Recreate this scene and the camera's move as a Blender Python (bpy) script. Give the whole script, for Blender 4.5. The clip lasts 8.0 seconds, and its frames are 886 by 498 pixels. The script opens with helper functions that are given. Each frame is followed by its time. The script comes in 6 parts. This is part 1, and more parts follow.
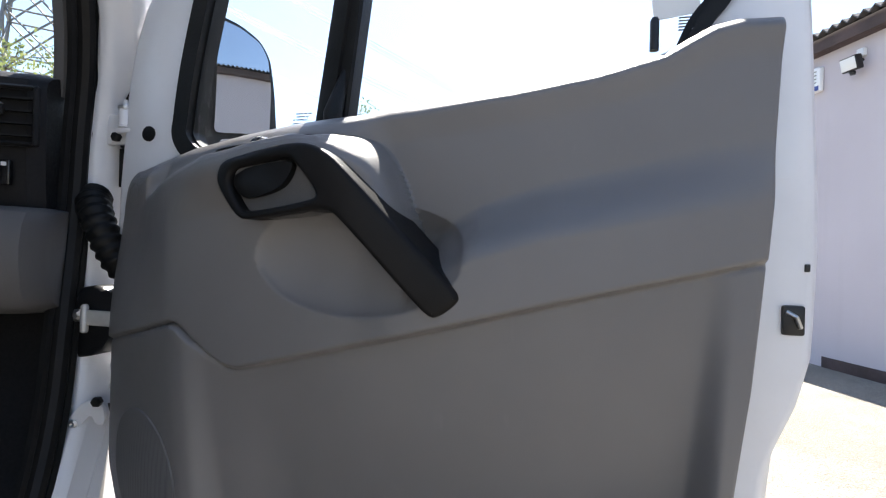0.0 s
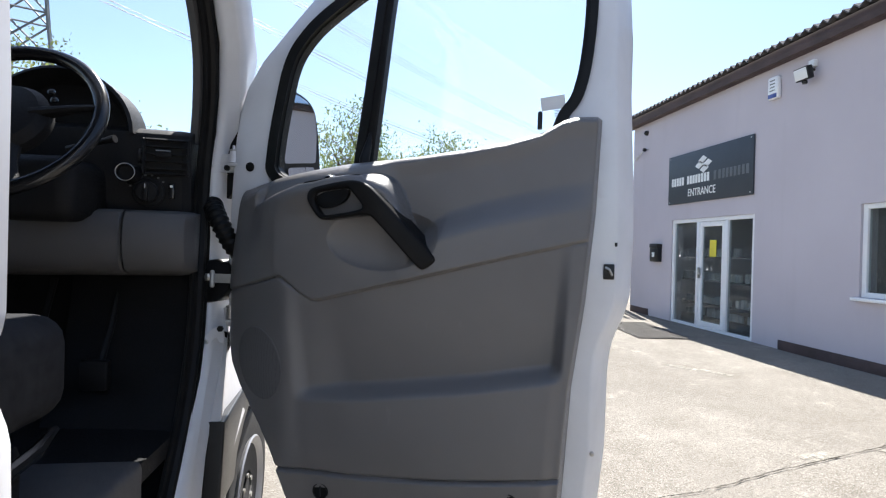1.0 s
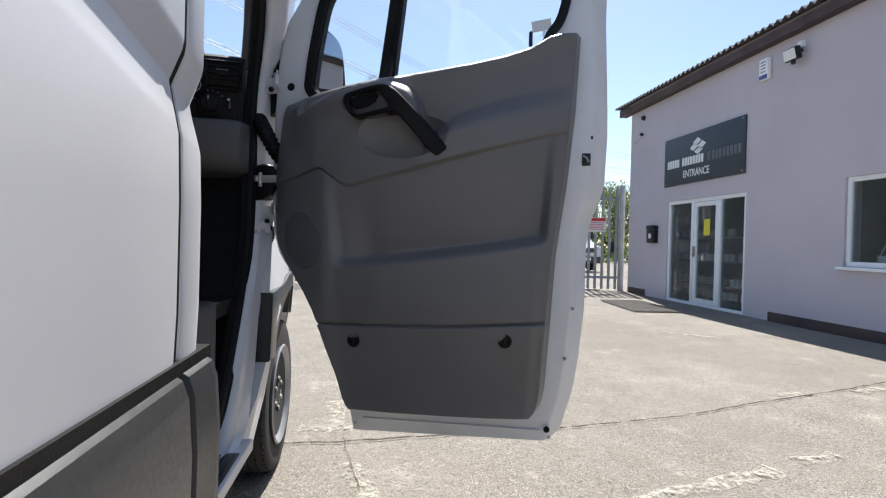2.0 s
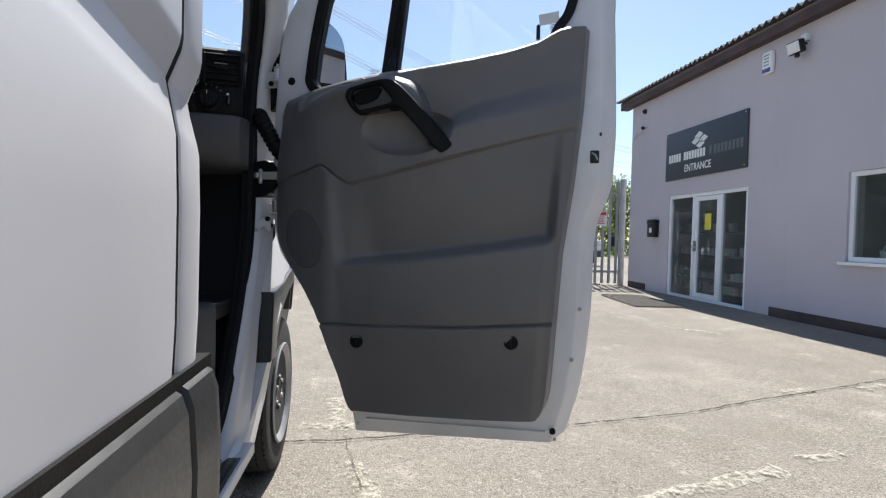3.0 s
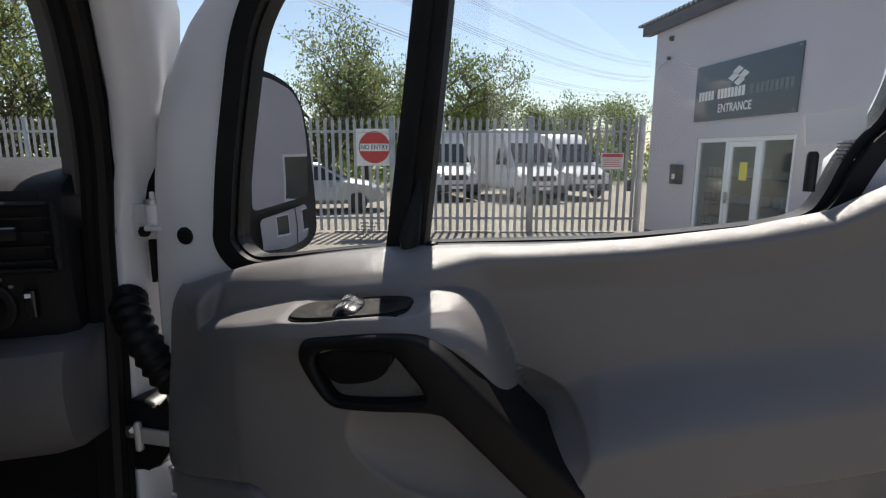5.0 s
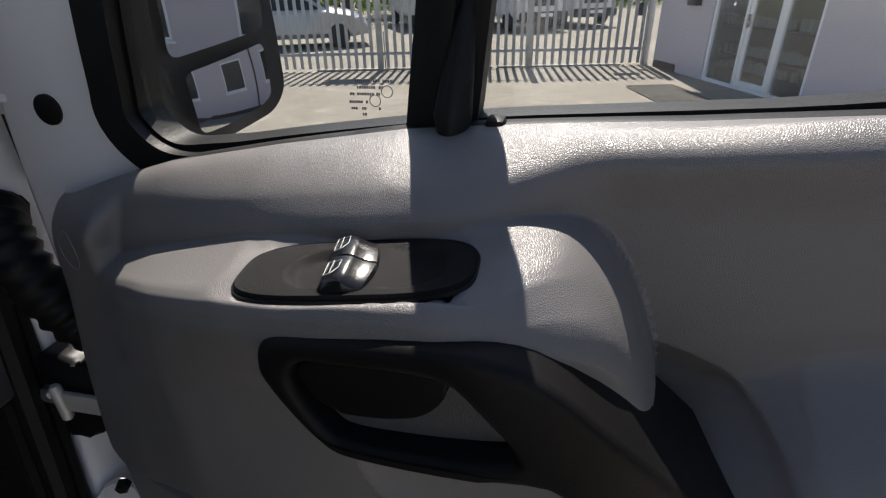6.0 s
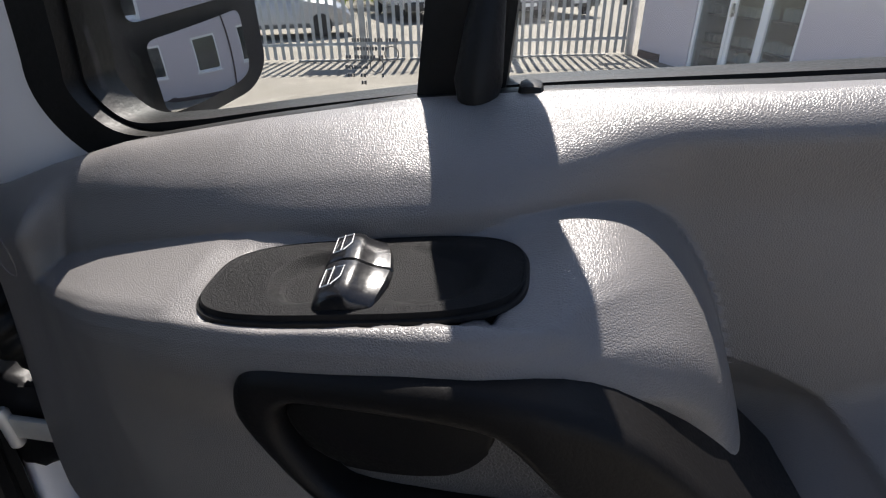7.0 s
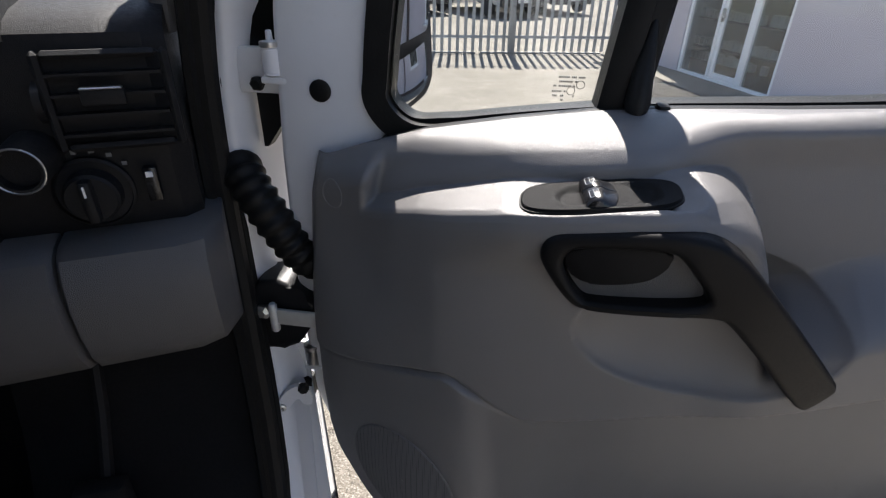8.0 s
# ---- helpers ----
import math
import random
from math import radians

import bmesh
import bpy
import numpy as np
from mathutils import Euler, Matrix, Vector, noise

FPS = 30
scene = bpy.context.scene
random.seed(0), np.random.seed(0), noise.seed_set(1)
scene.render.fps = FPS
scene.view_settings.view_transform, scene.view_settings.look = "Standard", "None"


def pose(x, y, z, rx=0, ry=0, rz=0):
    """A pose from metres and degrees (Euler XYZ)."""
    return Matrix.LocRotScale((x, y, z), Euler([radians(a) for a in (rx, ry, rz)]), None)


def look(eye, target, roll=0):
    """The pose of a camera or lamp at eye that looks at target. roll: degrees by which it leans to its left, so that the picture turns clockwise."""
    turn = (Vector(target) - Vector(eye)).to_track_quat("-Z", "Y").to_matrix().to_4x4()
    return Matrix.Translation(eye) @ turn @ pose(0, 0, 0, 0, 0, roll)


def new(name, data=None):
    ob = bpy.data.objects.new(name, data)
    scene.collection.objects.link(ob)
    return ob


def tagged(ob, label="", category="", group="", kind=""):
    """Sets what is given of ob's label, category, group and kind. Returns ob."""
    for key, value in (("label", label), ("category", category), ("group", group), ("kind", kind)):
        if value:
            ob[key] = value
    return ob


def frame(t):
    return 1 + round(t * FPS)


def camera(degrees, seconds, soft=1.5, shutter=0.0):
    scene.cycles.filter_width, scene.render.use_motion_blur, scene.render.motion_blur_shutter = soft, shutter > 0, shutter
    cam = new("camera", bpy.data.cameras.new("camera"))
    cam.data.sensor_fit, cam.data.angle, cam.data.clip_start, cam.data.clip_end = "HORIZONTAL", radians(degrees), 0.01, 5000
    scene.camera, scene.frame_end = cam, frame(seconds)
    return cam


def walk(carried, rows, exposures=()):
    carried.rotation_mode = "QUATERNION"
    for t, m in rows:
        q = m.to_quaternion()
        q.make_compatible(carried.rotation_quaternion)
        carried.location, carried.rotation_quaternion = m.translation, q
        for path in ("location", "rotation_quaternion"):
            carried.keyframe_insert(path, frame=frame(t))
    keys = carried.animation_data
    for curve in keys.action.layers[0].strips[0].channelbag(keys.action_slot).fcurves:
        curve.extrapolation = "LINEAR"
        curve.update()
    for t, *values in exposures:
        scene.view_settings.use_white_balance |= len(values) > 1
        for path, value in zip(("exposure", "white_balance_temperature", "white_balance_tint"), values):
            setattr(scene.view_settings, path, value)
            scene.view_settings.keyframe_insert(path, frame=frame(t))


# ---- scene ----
cam = camera(81.0, 8.0, soft=1.2)
PATH = [
    (0, (0.418, -0.916, 1.404), (0.647, 1.071, 1.411), 1.5),
    (0.5, (0.401, -1.205, 1.453), (0.668, 0.777, 1.447), 1.6),
    (1, (0.367, -1.518, 1.380), (0.629, 0.465, 1.369), 1.4),
    (1.5, (0.323, -1.755, 1.155), (0.585, 0.228, 1.138), 1.4),
    (2, (0.307, -1.825, 1.065), (0.566, 0.158, 1.040), 1.3),
    (3.5, (0.293, -1.699, 1.123), (0.556, 0.283, 1.058), 1.4),
    (4, (0.322, -1.478, 1.407), (0.582, 0.503, 1.331), 1.3),
    (4.2, (0.307, -1.346, 1.508), (0.571, 0.635, 1.425), 1.3),
    (5.3, (0.283, -0.617, 1.733), (0.554, 1.279, 1.156), -0.4),
    (5.5, (0.285, -0.541, 1.718), (0.549, 1.297, 0.974), -0.6),
    (6, (0.271, -0.458, 1.692), (0.541, 1.293, 0.763), -1.2),
    (6.5, (0.260, -0.416, 1.670), (0.555, 1.325, 0.730), -1.2),
    (7, (0.260, -0.389, 1.662), (0.582, 1.338, 0.706), -1.0),
    (7.5, (0.229, -0.438, 1.681), (0.581, 1.284, 0.727), -0.8),
    (8, (0.015, -0.606, 1.738), (0.389, 1.098, 0.759), 1.0),
]
walk(
    cam,
    [(t, look(eye, target, roll)) for t, eye, target, roll in PATH],
    [(0.0, 2.0, 6550, 10), (0.5, 1.8, 6400, 10), (1.0, 1.48, 6300, 10), (1.5, 1.17, 6300, 10), (2.0, 1.06, 6350, 10), (3.5, 0.97, 6400, 10), (4.0, 1.10, 6550, 10), (4.2, 1.04, 6600, 10), (5.3, 0.77, 6850, 12), (6.0, 0.85, 6800, 12), (7.0, 1.2, 6600, 12), (8.0, 1.35, 6500, 12)],
)

# ---- sky and sun ----
SUN_EL, SUN_AZ = 55.0, 13.5          # azimuth from the van's axis towards the building
world = bpy.data.worlds.new("world")
scene.world = world
world.use_nodes = True
wn = world.node_tree.nodes
sky = wn.new("ShaderNodeTexSky")
sky.sky_type = "NISHITA"
sky.sun_disc = False
sky.sun_elevation = radians(SUN_EL)
sky.sun_rotation = radians(SUN_AZ)
sky.air_density, sky.dust_density, sky.ozone_density = 1.0, 0.6, 1.0
wn["Background"].inputs["Strength"].default_value = 0.085
world.node_tree.links.new(sky.outputs[0], wn["Background"].inputs["Color"])
sun_lamp = bpy.data.lights.new("sun", "SUN")
sun_lamp.energy, sun_lamp.angle, sun_lamp.color = 5.0, radians(0.53), (1.0, 0.955, 0.89)
sun_ob = new("sun", sun_lamp)
sun_dir = Vector((math.sin(radians(SUN_AZ)) * math.cos(radians(SUN_EL)), math.cos(radians(SUN_AZ)) * math.cos(radians(SUN_EL)), math.sin(radians(SUN_EL))))
sun_ob.matrix_world = look(sun_dir * 60, (0, 0, 0))


# ---- materials ----
def mat_nodes(name):
    m = bpy.data.materials.new(name)
    m.use_nodes = True
    nt = m.node_tree
    return m, nt.nodes, nt.links, nt.nodes["Principled BSDF"]


def mixcol(n, l, fac, a, b):
    mx = n.new("ShaderNodeMix")
    mx.data_type = "RGBA"
    for sock, val in ((mx.inputs[0], fac), (mx.inputs[6], a), (mx.inputs[7], b)):
        if hasattr(val, "links"):
            l.new(val, sock)
        else:
            sock.default_value = val if isinstance(val, float) else (*val, 1.0)
    return mx.outputs[2]


def noise_tex(n, l, scale, detail=4.0, rough=0.55, coords="Object", stretch=None):
    tc = n.new("ShaderNodeTexCoord")
    mp = n.new("ShaderNodeMapping")
    l.new(tc.outputs[coords], mp.inputs[0])
    if stretch:
        mp.inputs["Scale"].default_value = stretch
    tx = n.new("ShaderNodeTexNoise")
    tx.inputs["Scale"].default_value, tx.inputs["Detail"].default_value, tx.inputs["Roughness"].default_value = scale, detail, rough
    l.new(mp.outputs[0], tx.inputs["Vector"])
    return tx.outputs["Fac"]


def ramp(n, l, src, lo, hi, a=0.0, b=1.0):
    r = n.new("ShaderNodeMapRange")
    r.inputs[1].default_value, r.inputs[2].default_value, r.inputs[3].default_value, r.inputs[4].default_value = lo, hi, a, b
    l.new(src, r.inputs[0])
    return r.outputs[0]


def bumped(n, l, bsdf, src, strength, dist):
    b = n.new("ShaderNodeBump")
    b.inputs["Strength"].default_value, b.inputs["Distance"].default_value = strength, dist
    l.new(src, b.inputs["Height"])
    l.new(b.outputs[0], bsdf.inputs["Normal"])


def plain(name, col, rough=0.5, metal=0.0, var=0.12, scale=6.0, bump=0.0, bscale=400.0, spec=0.5, coat=0.0):
    """A surface with a broad tone change, fine dirt and a fine relief."""
    m, n, l, b = mat_nodes(name)
    big = noise_tex(n, l, scale, 5.0)
    fine = noise_tex(n, l, scale * 23, 3.0)
    dark = tuple(c * (1 - var) for c in col)
    light = tuple(min(1.0, c * (1 + var * 0.6)) for c in col)
    c1 = mixcol(n, l, ramp(n, l, big, 0.3, 0.7), dark, light)
    c2 = mixcol(n, l, ramp(n, l, fine, 0.62, 0.8, 0.0, 0.35), c1, dark)
    l.new(c2, b.inputs["Base Color"])
    l.new(ramp(n, l, fine, 0.3, 0.7, rough * 0.85, min(1.0, rough * 1.15)), b.inputs["Roughness"])
    b.inputs["Metallic"].default_value = metal
    b.inputs["Specular IOR Level"].default_value = spec
    if coat:
        b.inputs["Coat Weight"].default_value, b.inputs["Coat Roughness"].default_value = coat, 0.06
    if bump:
        bumped(n, l, b, noise_tex(n, l, bscale, 2.0), bump, 0.001)
    return m


def grained(name, col, rough, spec=0.5, cell=520.0, depth=0.5):
    """Moulded plastic with a leather-like grain and faint scuffs."""
    m, n, l, b = mat_nodes(name)
    tc = n.new("ShaderNodeTexCoord")
    vo = n.new("ShaderNodeTexVoronoi")
    vo.feature = "DISTANCE_TO_EDGE"
    vo.inputs["Scale"].default_value = cell
    l.new(tc.outputs["Object"], vo.inputs["Vector"])
    cellh = ramp(n, l, vo.outputs["Distance"], 0.0, 0.28)
    fine = noise_tex(n, l, cell * 2.2, 2.0)
    ad = n.new("ShaderNodeMath")
    ad.operation = "MULTIPLY_ADD"
    ad.inputs[1].default_value = 0.5
    l.new(fine, ad.inputs[0])
    l.new(cellh, ad.inputs[2])
    bumped(n, l, b, ad.outputs[0], depth, 0.0006)
    big = noise_tex(n, l, 3.5, 6.0)
    smear = noise_tex(n, l, 40.0, 4.0, stretch=(1.0, 1.0, 0.25))
    dark, light = tuple(c * 0.9 for c in col), tuple(c * 1.07 for c in col)
    c1 = mixcol(n, l, ramp(n, l, big, 0.3, 0.7), dark, light)
    c2 = mixcol(n, l, ramp(n, l, smear, 0.66, 0.85, 0.0, 0.3), c1, tuple(min(1, c * 1.5 + 0.02) for c in col))
    l.new(c2, b.inputs["Base Color"])
    l.new(ramp(n, l, smear, 0.3, 0.75, rough, rough * 1.2), b.inputs["Roughness"])
    b.inputs["Specular IOR Level"].default_value = spec
    return m


def glass_mat(name, col, rough=0.0, dust_haze=0.04):
    """Clear pane: a thin see-through sheet whose gloss rises at a glancing view, with a pale film for dust and
    reflected haze.
    """
    m, n, l, b = mat_nodes(name)
    n.remove(b)
    tr, gl, df = n.new("ShaderNodeBsdfTransparent"), n.new("ShaderNodeBsdfGlossy"), n.new("ShaderNodeBsdfDiffuse")
    tr.inputs[0].default_value = (*col, 1)
    gl.inputs["Roughness"].default_value = rough
    df.inputs[0].default_value = (0.7, 0.7, 0.68, 1)
    lw = n.new("ShaderNodeLayerWeight")
    lw.inputs[0].default_value = 0.5
    pw = n.new("ShaderNodeMath")
    pw.operation = "POWER"
    pw.inputs[1].default_value = 5.0
    l.new(lw.outputs["Facing"], pw.inputs[0])
    fr = n.new("ShaderNodeMath")
    fr.operation = "MULTIPLY_ADD"
    fr.inputs[1].default_value, fr.inputs[2].default_value = 0.9, 0.035
    l.new(pw.outputs[0], fr.inputs[0])
    m1, m2 = n.new("ShaderNodeMixShader"), n.new("ShaderNodeMixShader")
    l.new(fr.outputs[0], m1.inputs[0])
    l.new(tr.outputs[0], m1.inputs[1])
    l.new(gl.outputs[0], m1.inputs[2])
    l.new(ramp(n, l, noise_tex(n, l, 9.0, 6.0), 0.4, 0.8, dust_haze * 0.4, dust_haze), m2.inputs[0])
    l.new(m1.outputs[0], m2.inputs[1])
    l.new(df.outputs[0], m2.inputs[2])
    l.new(m2.outputs[0], n["Material Output"].inputs["Surface"])
    return m


def ground_mat():
    m, n, l, b = mat_nodes("yard_concrete")
    big = noise_tex(n, l, 0.35, 6.0, 0.6)
    mid = noise_tex(n, l, 2.6, 8.0, 0.65)
    fine = noise_tex(n, l, 62.0, 3.0, 0.6)
    stones = n.new("ShaderNodeTexVoronoi")
    stones.inputs["Scale"].default_value = 85.0
    tc = n.new("ShaderNodeTexCoord")
    l.new(tc.outputs["Object"], stones.inputs["Vector"])
    c = mixcol(n, l, ramp(n, l, big, 0.35, 0.65), (0.170, 0.151, 0.126), (0.250, 0.226, 0.192))
    c = mixcol(n, l, ramp(n, l, mid, 0.50, 0.66, 0.0, 0.75), c, (0.160, 0.140, 0.114))
    c = mixcol(n, l, ramp(n, l, mid, 0.30, 0.42, 0.75, 0.0), c, (0.37, 0.34, 0.288))
    blot = noise_tex(n, l, 26.0, 7.0, 0.7)
    c = mixcol(n, l, ramp(n, l, blot, 0.54, 0.66, 0.0, 0.55), c, (0.150, 0.135, 0.112))
    c = mixcol(n, l, ramp(n, l, blot, 0.34, 0.44, 0.4, 0.0), c, (0.40, 0.375, 0.325))
    c = mixcol(n, l, ramp(n, l, fine, 0.55, 0.61, 0.0, 0.85), c, (0.105, 0.094, 0.078))
    c = mixcol(n, l, ramp(n, l, stones.outputs["Distance"], 0.05, 0.28, 0.5, 0.0), c, (0.43, 0.41, 0.365))
    grit = noise_tex(n, l, 150.0, 2.0, 0.6)
    c = mixcol(n, l, ramp(n, l, grit, 0.56, 0.64, 0.0, 0.6), c, (0.46, 0.44, 0.39))
    c = mixcol(n, l, ramp(n, l, grit, 0.34, 0.42, 0.6, 0.0), c, (0.10, 0.09, 0.075))
    l.new(c, b.inputs["Base Color"])
    b.inputs["Roughness"].default_value = 0.92
    b.inputs["Specular IOR Level"].default_value = 0.25
    ad = n.new("ShaderNodeMath")
    ad.operation = "ADD"
    l.new(fine, ad.inputs[0])
    l.new(mid, ad.inputs[1])
    bumped(n, l, b, ad.outputs[0], 0.9, 0.012)
    return m


def wall_mat():
    """Painted render: pale lilac-grey, with streaks of dirt."""
    m, n, l, b = mat_nodes("painted_render")
    big = noise_tex(n, l, 0.7, 6.0)
    streak = noise_tex(n, l, 3.0, 5.0, stretch=(1.0, 1.0, 0.12))
    c = mixcol(n, l, ramp(n, l, big, 0.3, 0.7), (0.50, 0.455, 0.49), (0.545, 0.50, 0.535))
    c = mixcol(n, l, ramp(n, l, streak, 0.58, 0.8, 0.0, 0.3), c, (0.41, 0.37, 0.39))
    l.new(c, b.inputs["Base Color"])
    b.inputs["Roughness"].default_value = 0.85
    bumped(n, l, b, noise_tex(n, l, 60.0, 5.0, 0.6), 0.35, 0.004)
    return m


def leaf_mat(name, a, bcol):
    m, n, l, b = mat_nodes(name)
    geo = n.new("ShaderNodeNewGeometry")
    rnd = geo.outputs["Random Per Island"]
    c = mixcol(n, l, rnd, a, bcol)
    l.new(c, b.inputs["Base Color"])
    b.inputs["Roughness"].default_value = 0.55
    tl = n.new("ShaderNodeBsdfTranslucent")
    l.new(mixcol(n, l, rnd, tuple(v * 1.6 for v in a), tuple(v * 1.7 for v in bcol)), tl.inputs[0])
    mx = n.new("ShaderNodeMixShader")
    mx.inputs[0].default_value = 0.45
    l.new(b.outputs[0], mx.inputs[1])
    l.new(tl.outputs[0], mx.inputs[2])
    l.new(mx.outputs[0], n["Material Output"].inputs["Surface"])
    return m


def worn_paint(name="worn_paint", dark=(0.30, 0.275, 0.225), light=(0.40, 0.375, 0.315), scale=24.0):
    """Old road paint, flaked away in patches."""
    m, n, l, b = mat_nodes(name)
    c = mixcol(n, l, ramp(n, l, noise_tex(n, l, 30.0, 4.0), 0.35, 0.65), dark, light)
    l.new(c, b.inputs["Base Color"])
    b.inputs["Roughness"].default_value = 0.9
    l.new(ramp(n, l, noise_tex(n, l, scale, 10.0, 0.75), 0.40, 0.60), b.inputs["Alpha"])
    return m


def mesh_grille_mat():
    m, n, l, b = mat_nodes("speaker_mesh")
    tc = n.new("ShaderNodeTexCoord")
    vo = n.new("ShaderNodeTexVoronoi")
    vo.inputs["Scale"].default_value, vo.inputs["Randomness"].default_value = 330.0, 0.0
    l.new(tc.outputs["Object"], vo.inputs["Vector"])
    f = ramp(n, l, vo.outputs["Distance"], 0.22, 0.34)
    l.new(mixcol(n, l, f, (0.012, 0.012, 0.012), (0.13, 0.126, 0.126)), b.inputs["Base Color"])
    b.inputs["Roughness"].default_value = 0.6
    bumped(n, l, b, f, 0.8, 0.001)
    return m


M_PANEL = grained("door_plastic", (0.152, 0.145, 0.143), 0.34, spec=0.6, cell=760.0, depth=0.32)
M_WHITE = plain("white_paint", (0.60, 0.60, 0.615), 0.34, var=0.012, scale=1.6, spec=0.4)
M_WHITE_IN = plain("white_inner_paint", (0.72, 0.725, 0.75), 0.35, var=0.08, scale=5.0, coat=0.3)
M_BLACK = plain("black_plastic", (0.011, 0.011, 0.012), 0.38, var=0.25, scale=14.0, bump=0.25, bscale=900.0, spec=0.4)
M_GLOSSBLACK = plain("smooth_black_plastic", (0.010, 0.010, 0.011), 0.22, var=0.2, scale=20.0, bump=0.05, bscale=300.0)
M_SWITCH = plain("switch_plate_plastic", (0.007, 0.007, 0.0075), 0.45, var=0.25, scale=30.0, bump=0.8, bscale=1700.0, spec=0.16)
# rubber parts, and the flat black that stands for shade in open gaps
M_RUBBER_GAP = plain("black_rubber_and_gap_shade", (0.010, 0.0098, 0.0096), 0.5, var=0.35, scale=18.0, bump=0.3, bscale=250.0, spec=0.2)
M_CLAD = plain("grey_cladding", (0.030, 0.031, 0.032), 0.40, var=0.14, scale=5.0, bump=0.2, bscale=900.0)
M_DASH = plain("dark_dash_plastic", (0.011, 0.0108, 0.0115), 0.6, var=0.25, scale=8.0, bump=0.4, bscale=800.0, spec=0.25)
M_HANDLE = plain("handle_plastic", (0.0085, 0.008, 0.008), 0.46, var=0.2, scale=20.0, bump=0.15, bscale=700.0, spec=0.14)
M_TRIM = grained("grey_dash_plastic", (0.095, 0.092, 0.092), 0.5)
M_SEAT = plain("black_cloth", (0.030, 0.030, 0.032), 0.95, var=0.3, scale=30.0, bump=0.8, bscale=900.0, spec=0.2)
M_STEEL = plain("bare_steel", (0.55, 0.54, 0.52), 0.35, metal=0.9, var=0.2, scale=20.0)
M_ZINC = plain("zinc_plate", (0.62, 0.61, 0.58), 0.45, metal=0.35, var=0.12, scale=30.0)
M_GALV = plain("galvanised_steel", (0.40, 0.41, 0.42), 0.5, metal=0.6, var=0.25, scale=3.0, bump=0.2, bscale=80.0)
M_GLASS = glass_mat("window_glass", (0.97, 0.985, 0.98), dust_haze=0.022)
# pale film made stronger to stand in for the bright yard's reflection
M_GLASS_DARK = glass_mat("building_glass", (0.74, 0.77, 0.77), dust_haze=0.07)
M_MIRROR = plain("mirror_silver", (0.60, 0.62, 0.65), 0.012, metal=1.0, var=0.0, scale=1.0)
M_GROUND = ground_mat()
M_WALL = wall_mat()
M_UPVC = plain("white_upvc", (0.82, 0.82, 0.83), 0.3, var=0.05, scale=2.0)
M_BROWN = plain("brown_stain", (0.070, 0.045, 0.043), 0.7, var=0.3, scale=3.0, bump=0.4, bscale=50.0)
M_ROOF = plain("cement_sheet", (0.10, 0.095, 0.10), 0.85, var=0.3, scale=2.0, bump=0.5, bscale=40.0)
M_SIGN = plain("charcoal_board", (0.045, 0.053, 0.065), 0.5, var=0.1, scale=1.5)
M_SIGNWHITE = plain("sign_white", (0.78, 0.78, 0.77), 0.5, var=0.05, scale=2.0)
M_SIGNGREY = plain("sign_grey", (0.11, 0.115, 0.125), 0.4, var=0.1, scale=3.0)
M_RED = plain("sign_red", (0.55, 0.035, 0.03), 0.45, var=0.1, scale=4.0)
M_YELLOW = plain("notice_yellow", (0.72, 0.62, 0.06), 0.6, var=0.1, scale=5.0)
M_TYRE = plain("tyre_rubber", (0.03, 0.029, 0.028), 0.85, var=0.3, scale=8.0, bump=0.4, bscale=120.0)
M_RIM = plain("silver_wheel_steel", (0.34, 0.34, 0.35), 0.45, metal=0.5, var=0.2, scale=9.0)
M_BARK = plain("bark", (0.11, 0.085, 0.06), 0.95, var=0.4, scale=6.0, bump=1.0, bscale=30.0)
M_LEAF = leaf_mat("leaf_green", (0.05, 0.085, 0.02), (0.115, 0.145, 0.035))
M_LEAF2 = leaf_mat("leaf_pale", (0.09, 0.12, 0.045), (0.17, 0.19, 0.07))
M_SILVER = plain("silver_car_paint", (0.33, 0.34, 0.36), 0.3, metal=0.4, var=0.06, scale=2.0, coat=0.7)
M_GREY_LINE = plain("faint_etching", (0.16, 0.165, 0.165), 0.6)
M_DARKIN = plain("dark_interior", (0.26, 0.25, 0.24), 0.8, var=0.3, scale=1.0)
M_MAT = plain("grey_mat", (0.125, 0.115, 0.102), 0.95, var=0.2, scale=6.0, bump=0.8, bscale=200.0)
M_PAINTLINE = worn_paint()
M_KERB = plain("grey_concrete", (0.36, 0.34, 0.31), 0.9, var=0.3, scale=9.0)
M_CRACK = worn_paint("joint_dirt", (0.09, 0.08, 0.065), (0.15, 0.132, 0.108), 9.0)
M_MESH = mesh_grille_mat()


# ---- mesh helpers ----
def thing(name, label, category, at=(0, 0, 0), rz=0.0, group="", kind=""):
    ob = new(name)
    ob.empty_display_size = 0.1
    ob.matrix_world = pose(*at, 0, 0, rz)
    return tagged(ob, label, category, group, kind)


def part(name, bm, mat, parent=None, label="", smooth=True, angle=35.0):
    me = bpy.data.meshes.new(name)
    bmesh.ops.recalc_face_normals(bm, faces=bm.faces)
    if smooth:
        lim = radians(angle)
        for f in bm.faces:
            f.smooth = True
        for e in bm.edges:
            if len(e.link_faces) == 2 and e.calc_face_angle(0.0) > lim:
                e.smooth = False
    bm.to_mesh(me)
    bm.free()
    me.materials.append(mat)
    ob = new(name, me)
    if parent is not None:
        ob.parent = parent
    if label:
        tagged(ob, label)
    return ob


